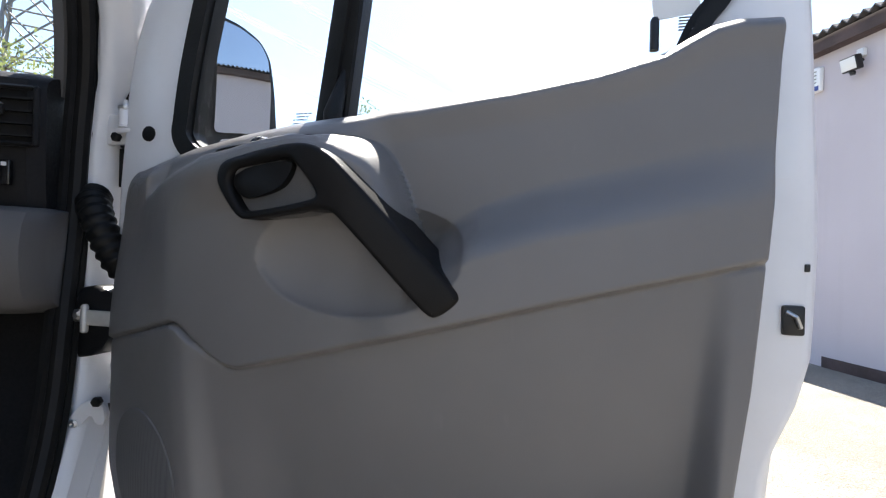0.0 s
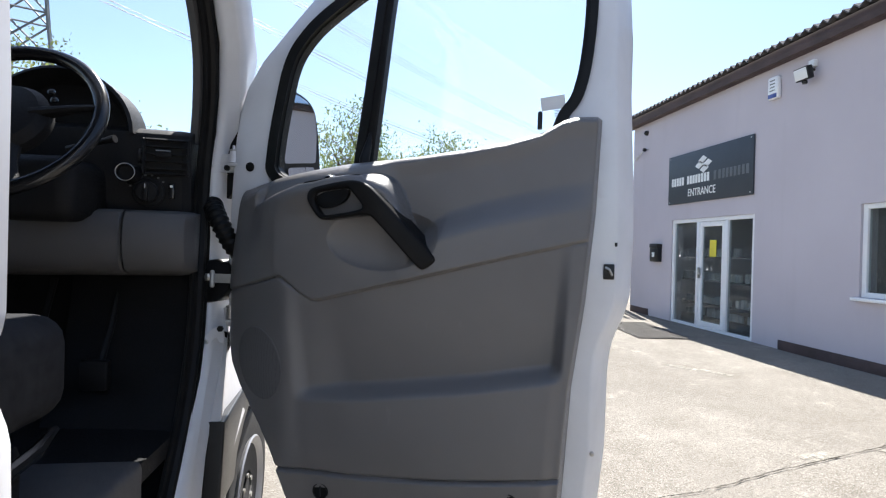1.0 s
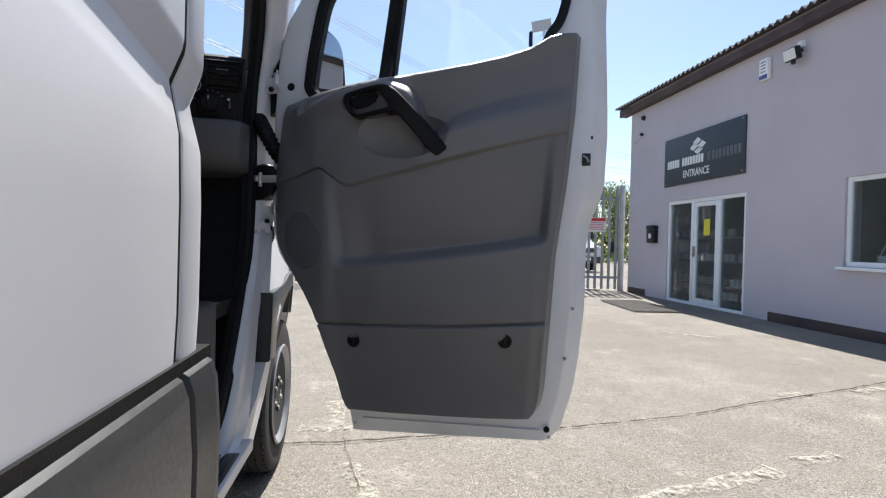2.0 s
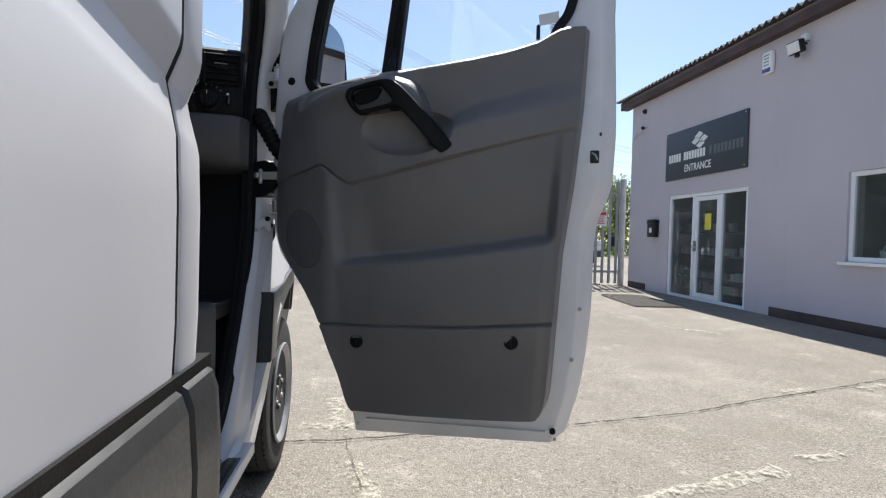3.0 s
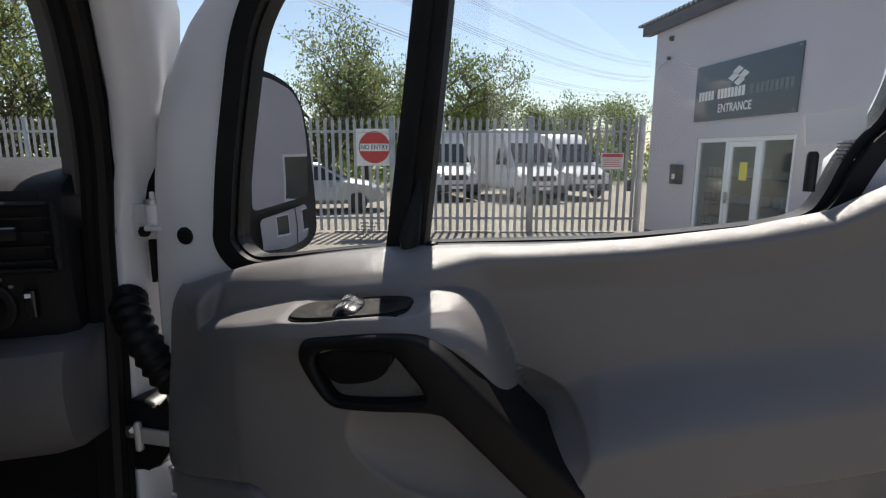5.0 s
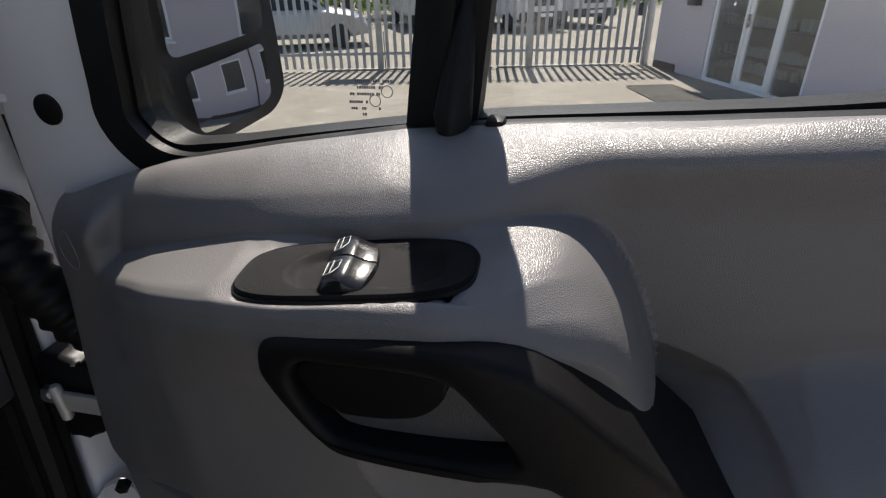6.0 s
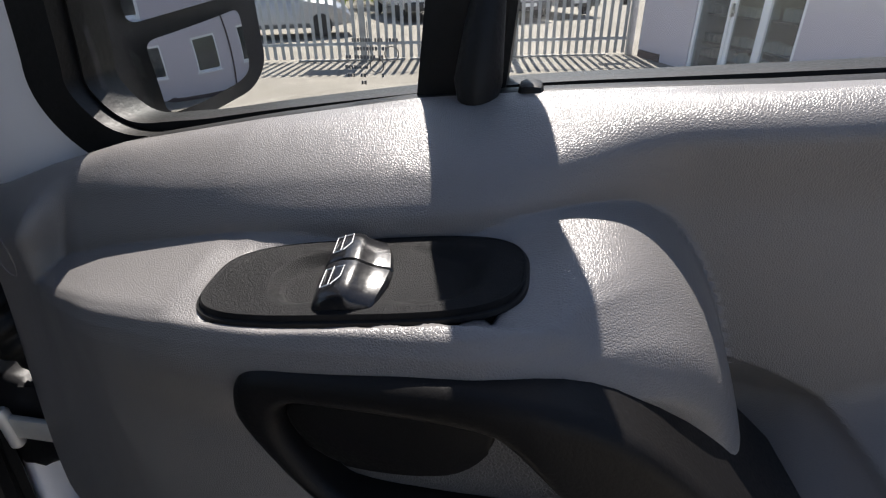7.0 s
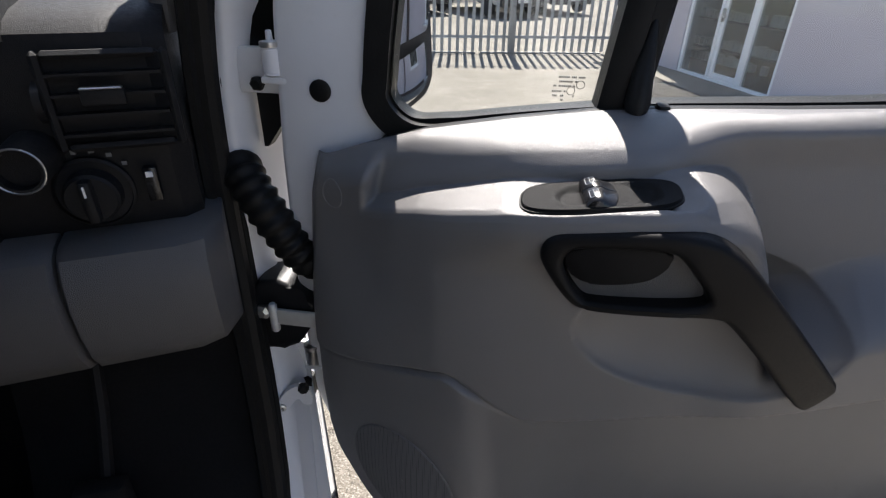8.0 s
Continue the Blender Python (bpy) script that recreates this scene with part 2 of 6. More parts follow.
def add_box(bm, lo, hi, bevel=0.0, seg=2, m=None):
    c = [(a + b) / 2 for a, b in zip(lo, hi)]
    s = [abs(b - a) for a, b in zip(lo, hi)]
    r = bmesh.ops.create_cube(bm, size=1.0, matrix=(m or Matrix()) @ Matrix.Translation(c) @ Matrix.Diagonal((*s, 1)))
    if bevel:
        es = list({e for v in r["verts"] for e in v.link_edges})
        bmesh.ops.bevel(bm, geom=es, offset=min(bevel, min(s) * 0.45), segments=seg, affect="EDGES", profile=0.5)
    return bm


def box(lo, hi, bevel=0.0, seg=2, m=None):
    return add_box(bmesh.new(), lo, hi, bevel, seg, m)


def lerp_table(table, x):
    if x <= table[0][0]:
        return table[0][1]
    for (a, va), (b, vb) in zip(table, table[1:]):
        if x <= b:
            return va + (vb - va) * (x - a) / (b - a)
    return table[-1][1]


def sstep(a, b, x):
    t = min(1.0, max(0.0, (x - a) / (b - a)))
    return t * t * (3 - 2 * t)


def rounded(points, times=2, closed=True):
    """Corner cutting."""
    for _ in range(times):
        out = []
        n = len(points)
        for i in range(n if closed else n - 1):
            a, b = Vector(points[i]), Vector(points[(i + 1) % n])
            out += [a * 0.75 + b * 0.25, a * 0.25 + b * 0.75]
        if not closed:
            out = [Vector(points[0])] + out + [Vector(points[-1])]
        points = out
    return points


def add_tube(bm, path, radius, sides=8, closed=False, caps=True, flat=1.0, up=None):
    """A tube along a path; radius a number or one per point."""
    path = [Vector(p) for p in path]
    n = len(path)
    rings = []
    ref = None
    for i, p in enumerate(path):
        a = path[i - 1] if (i > 0 or closed) else p
        b = path[(i + 1) % n] if (i < n - 1 or closed) else p
        d = (b - a).normalized()
        base = Vector(up) if up else (ref if ref is not None else (Vector((0, 0, 1)) if abs(d.z) < 0.9 else Vector((1, 0, 0))))
        side = d.cross(base)
        if side.length < 1e-5:
            side = d.cross(Vector((0.3, 0.9, 0.2)))
        side.normalize()
        nrm = side.cross(d).normalized()
        ref = nrm
        r = radius[i] if isinstance(radius, (list, tuple)) else radius
        rings.append([bm.verts.new(p + side * (r * math.cos(2 * math.pi * k / sides)) + nrm * (r * flat * math.sin(2 * math.pi * k / sides))) for k in range(sides)])
    for i in range(n if closed else n - 1):
        A, B = rings[i], rings[(i + 1) % n]
        for k in range(sides):
            bm.faces.new((A[k], A[(k + 1) % sides], B[(k + 1) % sides], B[k]))
    if caps and not closed:
        bm.faces.new(rings[0][::-1])
        bm.faces.new(rings[-1])
    return bm


def tube(path, radius, sides=8, closed=False, caps=True, flat=1.0, up=None):
    return add_tube(bmesh.new(), path, radius, sides, closed, caps, flat, up)


def add_lathe(bm, profile, sides=32, m=None):
    """Profile of (radius, height) turned round z."""
    m = m or Matrix()
    rings = [[bm.verts.new(m @ Vector((r * math.cos(2 * math.pi * k / sides), r * math.sin(2 * math.pi * k / sides), h))) for k in range(sides)] for r, h in profile]
    for A, B in zip(rings, rings[1:]):
        for k in range(sides):
            bm.faces.new((A[k], A[(k + 1) % sides], B[(k + 1) % sides], B[k]))
    for ring in (rings[0][::-1], rings[-1]):
        bm.faces.new(ring)
    return bm


def lathe(profile, sides=32, m=None):
    return add_lathe(bmesh.new(), profile, sides, m)


def add_prism(bm, outline, lo, hi, to3, bevel=0.0, holes=()):
    """A plate from an outline (2D), between two heights; to3 maps (a, b, h) to a place."""
    def ring(pts, h):
        return [bm.verts.new(to3(p[0], p[1], h)) for p in pts]
    loops = [list(outline)] + [list(h) for h in holes]
    caps = []
    for h in (lo, hi):
        rings = [ring(p, h) for p in loops]
        edges = []
        for r in rings:
            edges += [bm.edges.new((r[i], r[(i + 1) % len(r)])) for i in range(len(r))]
        if len(loops) == 1:
            bm.faces.new(rings[0])
        else:
            bmesh.ops.triangle_fill(bm, use_beauty=True, use_dissolve=False, edges=edges)
        caps.append(rings)
    sides = []
    for r0, r1 in zip(*caps):
        for i in range(len(r0)):
            j = (i + 1) % len(r0)
            sides.append(bm.faces.new((r0[i], r0[j], r1[j], r1[i])))
    if bevel:
        rim = set()
        for r1 in caps[1]:
            for i in range(len(r1)):
                e = bm.edges.get((r1[i], r1[(i + 1) % len(r1)]))
                if e:
                    rim.add(e)
        bmesh.ops.bevel(bm, geom=list(rim), offset=bevel, segments=3, affect="EDGES", profile=0.5)
    return bm


def prism(outline, lo, hi, to3, bevel=0.0, holes=()):
    return add_prism(bmesh.new(), outline, lo, hi, to3, bevel, holes)


def add_grid(bm, rows):
    """Quads between rows of places, all of one length."""
    vs = [[bm.verts.new(p) for p in row] for row in rows]
    for A, B in zip(vs, vs[1:]):
        for i in range(len(A) - 1):
            bm.faces.new((A[i], A[i + 1], B[i + 1], B[i]))
    return bm


def lettering(name, words, size, m, mat, parent, label="", depth=0.002, align="CENTER", width=1.0):
    cu = bpy.data.curves.new(name, "FONT")
    cu.body, cu.size, cu.extrude, cu.align_x, cu.align_y = words, size, depth, align, "CENTER"
    cu.offset = size * 0.012
    tmp = new(name, cu)
    dg = bpy.context.evaluated_depsgraph_get()
    me = bpy.data.meshes.new_from_object(tmp.evaluated_get(dg))
    bpy.data.objects.remove(tmp)
    bpy.data.curves.remove(cu)
    me.materials.clear()
    me.materials.append(mat)
    ob = new(name, me)
    ob.parent = parent
    ob.matrix_local = m @ Matrix.Diagonal((width, 1, 1, 1))
    if label:
        tagged(ob, label)
    return ob

# ---- ground ----
bm = bmesh.new()
xs = [-400, -120, -40, -15] + [-8 + i * 0.5 for i in range(33)] + [14, 30, 90, 400]
ys = [-400, -100, -30, -12] + [-6 + i * 0.5 for i in range(41)] + [20, 40, 110, 500]
add_grid(bm, [[(x, y, -0.03 + 0.012 * noise.noise((x * 0.4, y * 0.4, 0)) if -8 <= x <= 8 and -6 <= y <= 14 else -0.03) for x in xs] for y in ys])
ground = tagged(part("ground", bm, M_GROUND), "pale weathered concrete yard, cracked and stained", "ground", kind="structure")


def strip_on_ground(name, pts, width, mat, label, z=0.014, seed=1):
    """A ragged flat band along points on the ground."""
    rnd = random.Random(seed)
    bm = bmesh.new()
    path = []
    for (x0, y0), (x1, y1) in zip(pts, pts[1:]):
        k = max(2, int(math.hypot(x1 - x0, y1 - y0) / 0.06))
        path += [(x0 + (x1 - x0) * i / k, y0 + (y1 - y0) * i / k) for i in range(k)]
    path.append(pts[-1])
    rows = []
    for i, (x, y) in enumerate(path):
        j = min(i + 1, len(path) - 1)
        k = max(0, j - 1)
        d = Vector((path[j][0] - path[k][0], path[j][1] - path[k][1], 0)).normalized()
        nrm = Vector((-d.y, d.x, 0))
        a, b = width * rnd.uniform(0.25, 0.6), width * rnd.uniform(0.25, 0.6)
        p = Vector((x + rnd.uniform(-1, 1) * 0.008, y + rnd.uniform(-1, 1) * 0.008, z - 0.03 + 0.012 * noise.noise((x * 0.4, y * 0.4, 0))))
        rows.append([p - nrm * a - Vector((0, 0, 0.006)), p - nrm * a * 0.7, p + nrm * b * 0.7, p + nrm * b - Vector((0, 0, 0.006))])
    add_grid(bm, rows)
    return tagged(part(name, bm, mat), label, kind="structure")


strip_on_ground("ground_joint", [(-0.5, 1.0), (0.14, 1.0), (1.5, 1.13), (2.3, 1.29), (3.1, 1.56), (4.0, 1.81), (4.74, 2.05), (6.3, 2.5)], 0.009, M_CRACK, "dirt-filled expansion joint in the concrete", seed=3)
strip_on_ground("ground_joint", [(0.15, 1.07), (0.3, 0.2), (0.42, -0.9)], 0.008, M_CRACK, "dirt-filled crack in the concrete", seed=4)
for k, (a, b, c, d) in enumerate([(1.3, 0.2, 2.3, 0.5), (2.5, 0.58, 2.8, 0.66), (4.0, 4.5, 4.5, 3.95), (4.05, 1.75, 4.35, 1.84), (3.35, 1.68, 3.62, 1.76), (0.05, 1.75, 0.12, 1.2), (-0.1, 1.25, 0.3, 1.22), (4.6, 1.5, 5.2, 1.65), (0.2, 0.75, 0.3, 0.35)]):
    strip_on_ground("paint_line", [(a, b), (c, d)], 0.13, M_PAINTLINE, "worn remains of white paint on the concrete", z=0.008, seed=20 + k)

# ---- building ----
WX = 6.37
Y0, Y1 = -16.0, 10.02
EAVE = 4.36
bld = thing("building", "single-storey lilac-grey rendered workshop with a brown eaves board", "building", (WX, 0, -0.05))
DOOR_Y, DOOR_Z = (6.04, 8.36), 2.07
WINS = [(2.99, 4.215), (0.30, 1.52), (-2.35, -1.13), (-5.0, -3.78), (-7.65, -6.43)]
WZ = (0.92, 2.085)


def wall_with_openings(y0, y1, z0, z1, holes, thick):
    """A wall along y in local x 0..thick, built of blocks round its openings."""
    bm = bmesh.new()
    ys = sorted({y0, y1, *[h[0] for h in holes], *[h[1] for h in holes]})
    for a, b in zip(ys, ys[1:]):
        mid = (a + b) / 2
        cut = [h for h in holes if h[0] < mid < h[1]]
        lo = z0
        for h in sorted(cut, key=lambda q: q[2]):
            if h[2] > lo + 1e-4:
                add_box(bm, (0, a, lo), (thick, b, h[2]))
            lo = h[3]
        add_box(bm, (0, a, lo), (thick, b, z1))
    bmesh.ops.remove_doubles(bm, verts=bm.verts, dist=0.0005)
    return bm


part("wall", wall_with_openings(Y0, Y1, -0.05, EAVE, [(DOOR_Y[0], DOOR_Y[1], -0.05, DOOR_Z)] + [(a, b, WZ[0], WZ[1]) for a, b in WINS], 0.25), M_WALL, bld, smooth=False)
bm = box((0.25, Y1 - 0.25, -0.05), (9.0, Y1, EAVE))
add_box(bm, (8.75, Y0, -0.05), (9.0, Y1 - 0.25, EAVE))
add_box(bm, (0.25, Y0, -0.05), (8.75, Y0 + 0.25, EAVE))
part("wall", bm, M_WALL, bld, smooth=False)
part("ceiling_board", box((0.25, Y0 + 0.25, 2.9), (8.75, Y1 - 0.25, 2.96)), M_DARKIN, bld, smooth=False)
part("floor_slab", box((0.25, Y0 + 0.25, -0.05), (8.75, Y1 - 0.25, 0.02)), M_DARKIN, bld, smooth=False)
part("partition", box((3.4, Y0 + 0.3, 0.02), (3.5, Y1 - 0.3, 2.9)), M_DARKIN, bld, smooth=False)
# eaves: fascia board, gutter lip and the corrugated sheet above
part("fascia", box((-0.16, Y0 - 0.2, EAVE - 0.08), (-0.10, Y1 + 0.32, EAVE + 0.10), 0.006), M_BROWN, bld)
part("soffit", box((-0.10, Y0, EAVE - 0.08), (0.02, Y1 + 0.30, EAVE - 0.05)), M_BROWN, bld, smooth=False)
bm = bmesh.new()
rows = []
n = int((Y1 - Y0 + 0.7) / 0.037)
for i in range(n + 1):
    y = Y0 - 0.3 + i * 0.037
    h = 0.032 * math.sin(i * math.pi / 2)
    rows.append([(-0.24, y, EAVE + 0.135 + h), (4.5, y, EAVE + 1.30 + h), (4.5, y, EAVE + 1.28 + h), (-0.24, y, EAVE + 0.115 + h), (-0.24, y, EAVE + 0.135 + h)])
add_grid(bm, rows)
part("roof_sheet", bm, M_ROOF, bld, smooth=True)
bm = bmesh.new()
add_grid(bm, [[(4.5, Y0 - 0.3, EAVE + 1.36), (9.2, Y0 - 0.3, EAVE + 0.2)], [(4.5, Y1 + 0.35, EAVE + 1.36), (9.2, Y1 + 0.35, EAVE + 0.2)]])
part("roof_sheet", bm, M_ROOF, bld)
part("plinth", box((-0.02, -16, -0.02), (0.0, 5.48, 0.16), 0.004), M_BROWN, bld)
part("plinth", box((-0.02, 9.2, -0.02), (0.0, 9.98, 0.16), 0.004), M_BROWN, bld)
for dy in (2.25, -3.1):
    part("downpipe", tube([(-0.06, dy, 0.05), (-0.06, dy, EAVE - 0.05)], 0.045, 12), M_BROWN, bld, "brown plastic downpipe")


def frame_bars(bm, y0, y1, z0, z1, w, x0, x1):
    add_box(bm, (x0, y0, z0), (x1, y0 + w, z1), 0.006, 1)
    add_box(bm, (x0, y1 - w, z0), (x1, y1, z1), 0.006, 1)
    add_box(bm, (x0 + 0.001, y0 + w, z1 - w), (x1 - 0.001, y1 - w, z1), 0.006, 1)
    add_box(bm, (x0 + 0.001, y0 + w, z0), (x1 - 0.001, y1 - w, z0 + w), 0.006, 1)
    return bm


for y0, y1 in WINS:
    win = part("window", frame_bars(bmesh.new(), y0, y1, WZ[0], WZ[1], 0.065, 0.03, 0.10), M_UPVC, bld, "white plastic window with a dark pane")
    part("pane", box((0.060, y0 + 0.06, WZ[0] + 0.06), (0.066, y1 - 0.06, WZ[1] - 0.06)), M_GLASS_DARK, win, smooth=False).visible_shadow = False
    part("sill", box((-0.07, y0 - 0.06, WZ[0] - 0.045), (0.12, y1 + 0.06, WZ[0] - 0.003), 0.008), M_UPVC, win)
tub = thing("plastic_tub", "white plastic tub on the inner sill of a window", "tub", (WX + 0.30, 3.86, WZ[0] + 0.004))
part("tub_wall", lathe([(0.0005, 0.0), (0.10, 0.0), (0.125, 0.085), (0.130, 0.085), (0.130, 0.095), (0.118, 0.095), (0.095, 0.008), (0.0005, 0.008)], 24), M_UPVC, tub)
part("inner_sill", box((0.25, 2.9, WZ[0] - 0.03), (0.50, 4.30, WZ[0]), 0.004), M_UPVC, bld)
stick = thing("blind_wand", "thin pale wand leaning inside a window", "wand", (WX + 0.26, 4.00, WZ[0]))
part("rod", tube([(0, 0, 0.0), (0.0, -0.30, 0.62)], 0.007, 8), M_UPVC, stick)
# entrance
ent = part("entrance", frame_bars(bmesh.new(), DOOR_Y[0], DOOR_Y[1], 0.0, DOOR_Z, 0.07, 0.02, 0.10), M_UPVC, bld, "white plastic entrance screen with a glazed door")
bm = box((0.021, 7.50, 0.07), (0.099, 7.57, DOOR_Z - 0.07), 0.006)
add_box(bm, (0.021, 6.70, 0.07), (0.099, 6.77, DOOR_Z - 0.07), 0.006)
part("mullion", bm, M_UPVC, ent)
part("door_leaf", frame_bars(bmesh.new(), 6.775, 7.495, 0.075, DOOR_Z - 0.075, 0.085, 0.03, 0.09), M_UPVC, ent)
for a, b, lo, hi in ((6.11, 6.70, 0.07, DOOR_Z - 0.07), (7.57, 8.33, 0.07, DOOR_Z - 0.07), (6.86, 7.41, 0.16, DOOR_Z - 0.16)):
    part("pane", box((0.056, a, lo), (0.062, b, hi)), M_GLASS_DARK, ent, smooth=False).visible_shadow = False
bm = box((-0.03, 7.43, 0.95), (0.03, 7.46, 1.15), 0.008)
add_box(bm, (-0.045, 7.33, 1.02), (-0.028, 7.46, 1.045), 0.005)
part("door_handle", bm, M_STEEL, ent, "steel lever handle")
part("letter_notice", box((0.046, 7.03, 1.36), (0.052, 7.21, 1.66)), M_YELLOW, ent, "yellow paper notice on the glass", smooth=False)
# shelves of tins behind the glass
shelf = thing("display_shelf", "metal display shelf of pale tins inside the entrance", "shelf", (WX + 1.0, 7.2, 0.02))
bm = bmesh.new()
for z in (0.25, 0.75, 1.25):
    add_box(bm, (0, -1.3, z), (0.4, 2.45, z + 0.03))
part("shelf_board", bm, M_DARKIN, shelf, smooth=False)
rnd = random.Random(8)
for z in (0.0, 0.28, 0.78, 1.28):
    y = -1.25
    while y < 2.3:
        r = rnd.uniform(0.055, 0.08)
        if rnd.random() < 0.88:
            part("tin", lathe([(r, 0), (r, r * 2.2), (r * 0.8, r * 2.3)], 10, Matrix.Translation((0.12, y + r, z))), M_SIGNWHITE, shelf)
        y += r * 2.3

# sign over the entrance
sign = thing("shop_sign", "charcoal board sign with white lettering over the entrance", "sign", (WX - 0.035, 7.265, 2.815))
part("board", box((0.0, -1.20, -0.485), (0.03, 1.20, 0.485), 0.003), M_SIGN, sign)
face = Matrix(((0, 0, -1, 0), (-1, 0, 0, 0), (0, 1, 0, 0), (0, 0, 0, 1)))


def on_sign(y, z):
    return Matrix.Translation((-0.003, y, z)) @ face


lettering("lettering", "ENTRANCE", 0.20, on_sign(0.12, -0.30), M_SIGNWHITE, sign, "white lettering", width=0.80)
for k, w in enumerate((0.10, 0.10, 0.08, 0.10, 0.09, 0.0, 0.085, 0.08, 0.105, 0.105, 0.1, 0.03, 0.1, 0.105)):
    y = 1.08 - k * 0.086
    if w:
        part("name_bar", box((-0.004, y - 0.068, -0.13), (0.0, y, 0.03), 0.002, 1), M_SIGNWHITE, sign)
for k in range(9):
    y = -0.23 - k * 0.098 - (0.03 if k else 0)
    part("name_bar", box((-0.004, y - 0.068, -0.13), (0.0, y, 0.03), 0.002, 1), M_SIGNGREY, sign, "dark grey bar")
bm = bmesh.new()
for cy, cz in ((0.10, 0.285), (-0.045, 0.20), (0.19, 0.195), (0.045, 0.11)):
    add_prism(bm, [(cy - 0.02, cz + 0.075), (cy - 0.13, cz + 0.01), (cy + 0.02, cz - 0.075), (cy + 0.13, cz - 0.01)], 0.0, 0.004, lambda a, b, h: (-h, a, b))
part("tile_emblem", bm, M_SIGNWHITE, sign, "white emblem of four slanted tiles", smooth=False)
for y in (-1.15, 1.15):
    for z in (-0.44, 0.44):
        part("screw", lathe([(0.012, 0), (0.012, 0.004), (0.006, 0.008)], 10, Matrix.Translation((0, y, z)) @ Matrix.Rotation(radians(-90), 4, "Y")), M_STEEL, sign)

# fixtures on the wall
fl = thing("flood_light", "black floodlight with a pale lens on the wall", "lamp", (WX, 4.97, 3.93))
part("lamp_body", box((-0.22, -0.12, -0.09), (-0.13, 0.12, 0.09), 0.015, m=Matrix.Rotation(radians(-14), 4, "Y")), M_BLACK, fl)
part("lens", box((-0.229, -0.105, -0.075), (-0.221, 0.105, 0.075), 0.003, m=Matrix.Rotation(radians(-14), 4, "Y")), M_SIGNWHITE, fl, "pale lens")
part("bracket", tube([(0, 0, 0.02), (-0.08, 0, 0.05), (-0.14, 0, 0.02)], 0.014, 8), M_BLACK, fl)
part("sensor", lathe([(0.03, -0.03), (0.036, 0.0), (0.02, 0.03)], 14, Matrix.Translation((-0.15, 0.0, -0.15))), M_BLACK, fl)
part("junction_box", box((-0.06, -0.05, 0.06), (0.0, 0.05, 0.16), 0.01), M_UPVC, fl)
al = thing("alarm_box", "white alarm sounder box with a blue foot on the wall", "alarm box", (WX, 5.65, 3.90))
part("case", box((-0.08, -0.10, -0.17), (0.0, 0.10, 0.17), 0.025, 3), M_UPVC, al)
part("blue_band", box((-0.083, -0.085, -0.155), (-0.07, 0.085, -0.09), 0.01), plain("blue_plastic", (0.05, 0.08, 0.28), 0.4), al, "blue translucent foot")
bm = bmesh.new()
for k in range(4):
    add_box(bm, (-0.083, -0.05, 0.10 - k * 0.05), (-0.079, 0.05, 0.115 - k * 0.05))
part("print_bars", bm, M_GREY_LINE, al, smooth=False)
pb = thing("post_box", "black steel post box on the wall", "post box", (WX, 8.86, 1.34))
part("case", box((-0.11, -0.15, -0.18), (0.0, 0.15, 0.16), 0.012), M_BLACK, pb)
part("lid", box((-0.14, -0.16, 0.10), (-0.02, 0.16, 0.19), 0.014, m=Matrix.Rotation(radians(8), 4, "Y")), M_BLACK, pb)
part("slip", box((-0.114, -0.05, -0.08), (-0.111, 0.05, 0.02)), M_SIGNWHITE, pb, smooth=False)
cc = thing("security_camera", "small round security camera on the wall", "camera", (WX, 9.42, 4.02))
part("dome", lathe([(0.055, 0.0), (0.055, 0.03), (0.045, 0.06), (0.02, 0.08)], 18, Matrix.Rotation(radians(-90), 4, "Y")), M_BLACK, cc)
br = thing("wall_bracket", "thin steel bracket with a sensor at the corner", "bracket", (WX, 9.43, 3.58))
part("arm", tube([(0, 0.5, -0.10), (-0.05, 0.3, -0.04), (-0.06, -0.05, 0.06), (0.0, -0.06, 0.06)], 0.012, 8), M_STEEL, br)
part("head", lathe([(0.03, 0), (0.04, 0.03), (0.03, 0.07)], 12, Matrix.Translation((-0.05, -0.05, 0.05)) @ Matrix.Rotation(radians(-80), 4, "Y")), M_BLACK, br)
mat_ob = thing("door_mat", "worn grey ribbed entrance mat laid on the concrete", "mat", (5.12, 7.15, -0.016), -6.0)
part("mat_surface", box((-0.42, -0.88, 0.0), (0.42, 0.88, 0.006), 0.002), M_MAT, mat_ob)
bm = bmesh.new()
for k in range(58):
    add_box(bm, (-0.40, -0.855 + k * 0.03, 0.006), (0.40, -0.842 + k * 0.03, 0.013))
tagged(part("mat_rib", bm, M_MAT, mat_ob, smooth=False), "raised ribs of the mat", kind="stuff")

# ---- palisade fence ----
FA, FB = Vector((6.30, 10.26, -0.03)), Vector((-9.0, 12.62, -0.03))
fd = (FB - FA).normalized()
fence = thing("palisade_fence", "galvanised steel palisade fence with pointed pales and gates", "fence", FA, math.degrees(math.atan2(fd.y, fd.x)))
FL = (FB - FA).length
PITCH, FH = 0.165, 2.60
bm = bmesh.new()
add_prism(bm, [(-0.034, 0.04), (-0.034, FH - 0.16), (-0.05, FH - 0.02), (-0.028, FH - 0.10), (0.0, FH), (0.028, FH - 0.10), (0.05, FH - 0.02), (0.034, FH - 0.16), (0.034, 0.04)], -0.0035, 0.0035, lambda a, b, h: (a, h + (0.012 if abs(a) < 0.02 else 0), b))
pale = part("pale", bm, M_GALV, fence, smooth=False)
pale.location = (0.12, -0.035, 0)
POSTS = [0.0, 2.45, 5.55, 8.3, 11.05, 13.8]
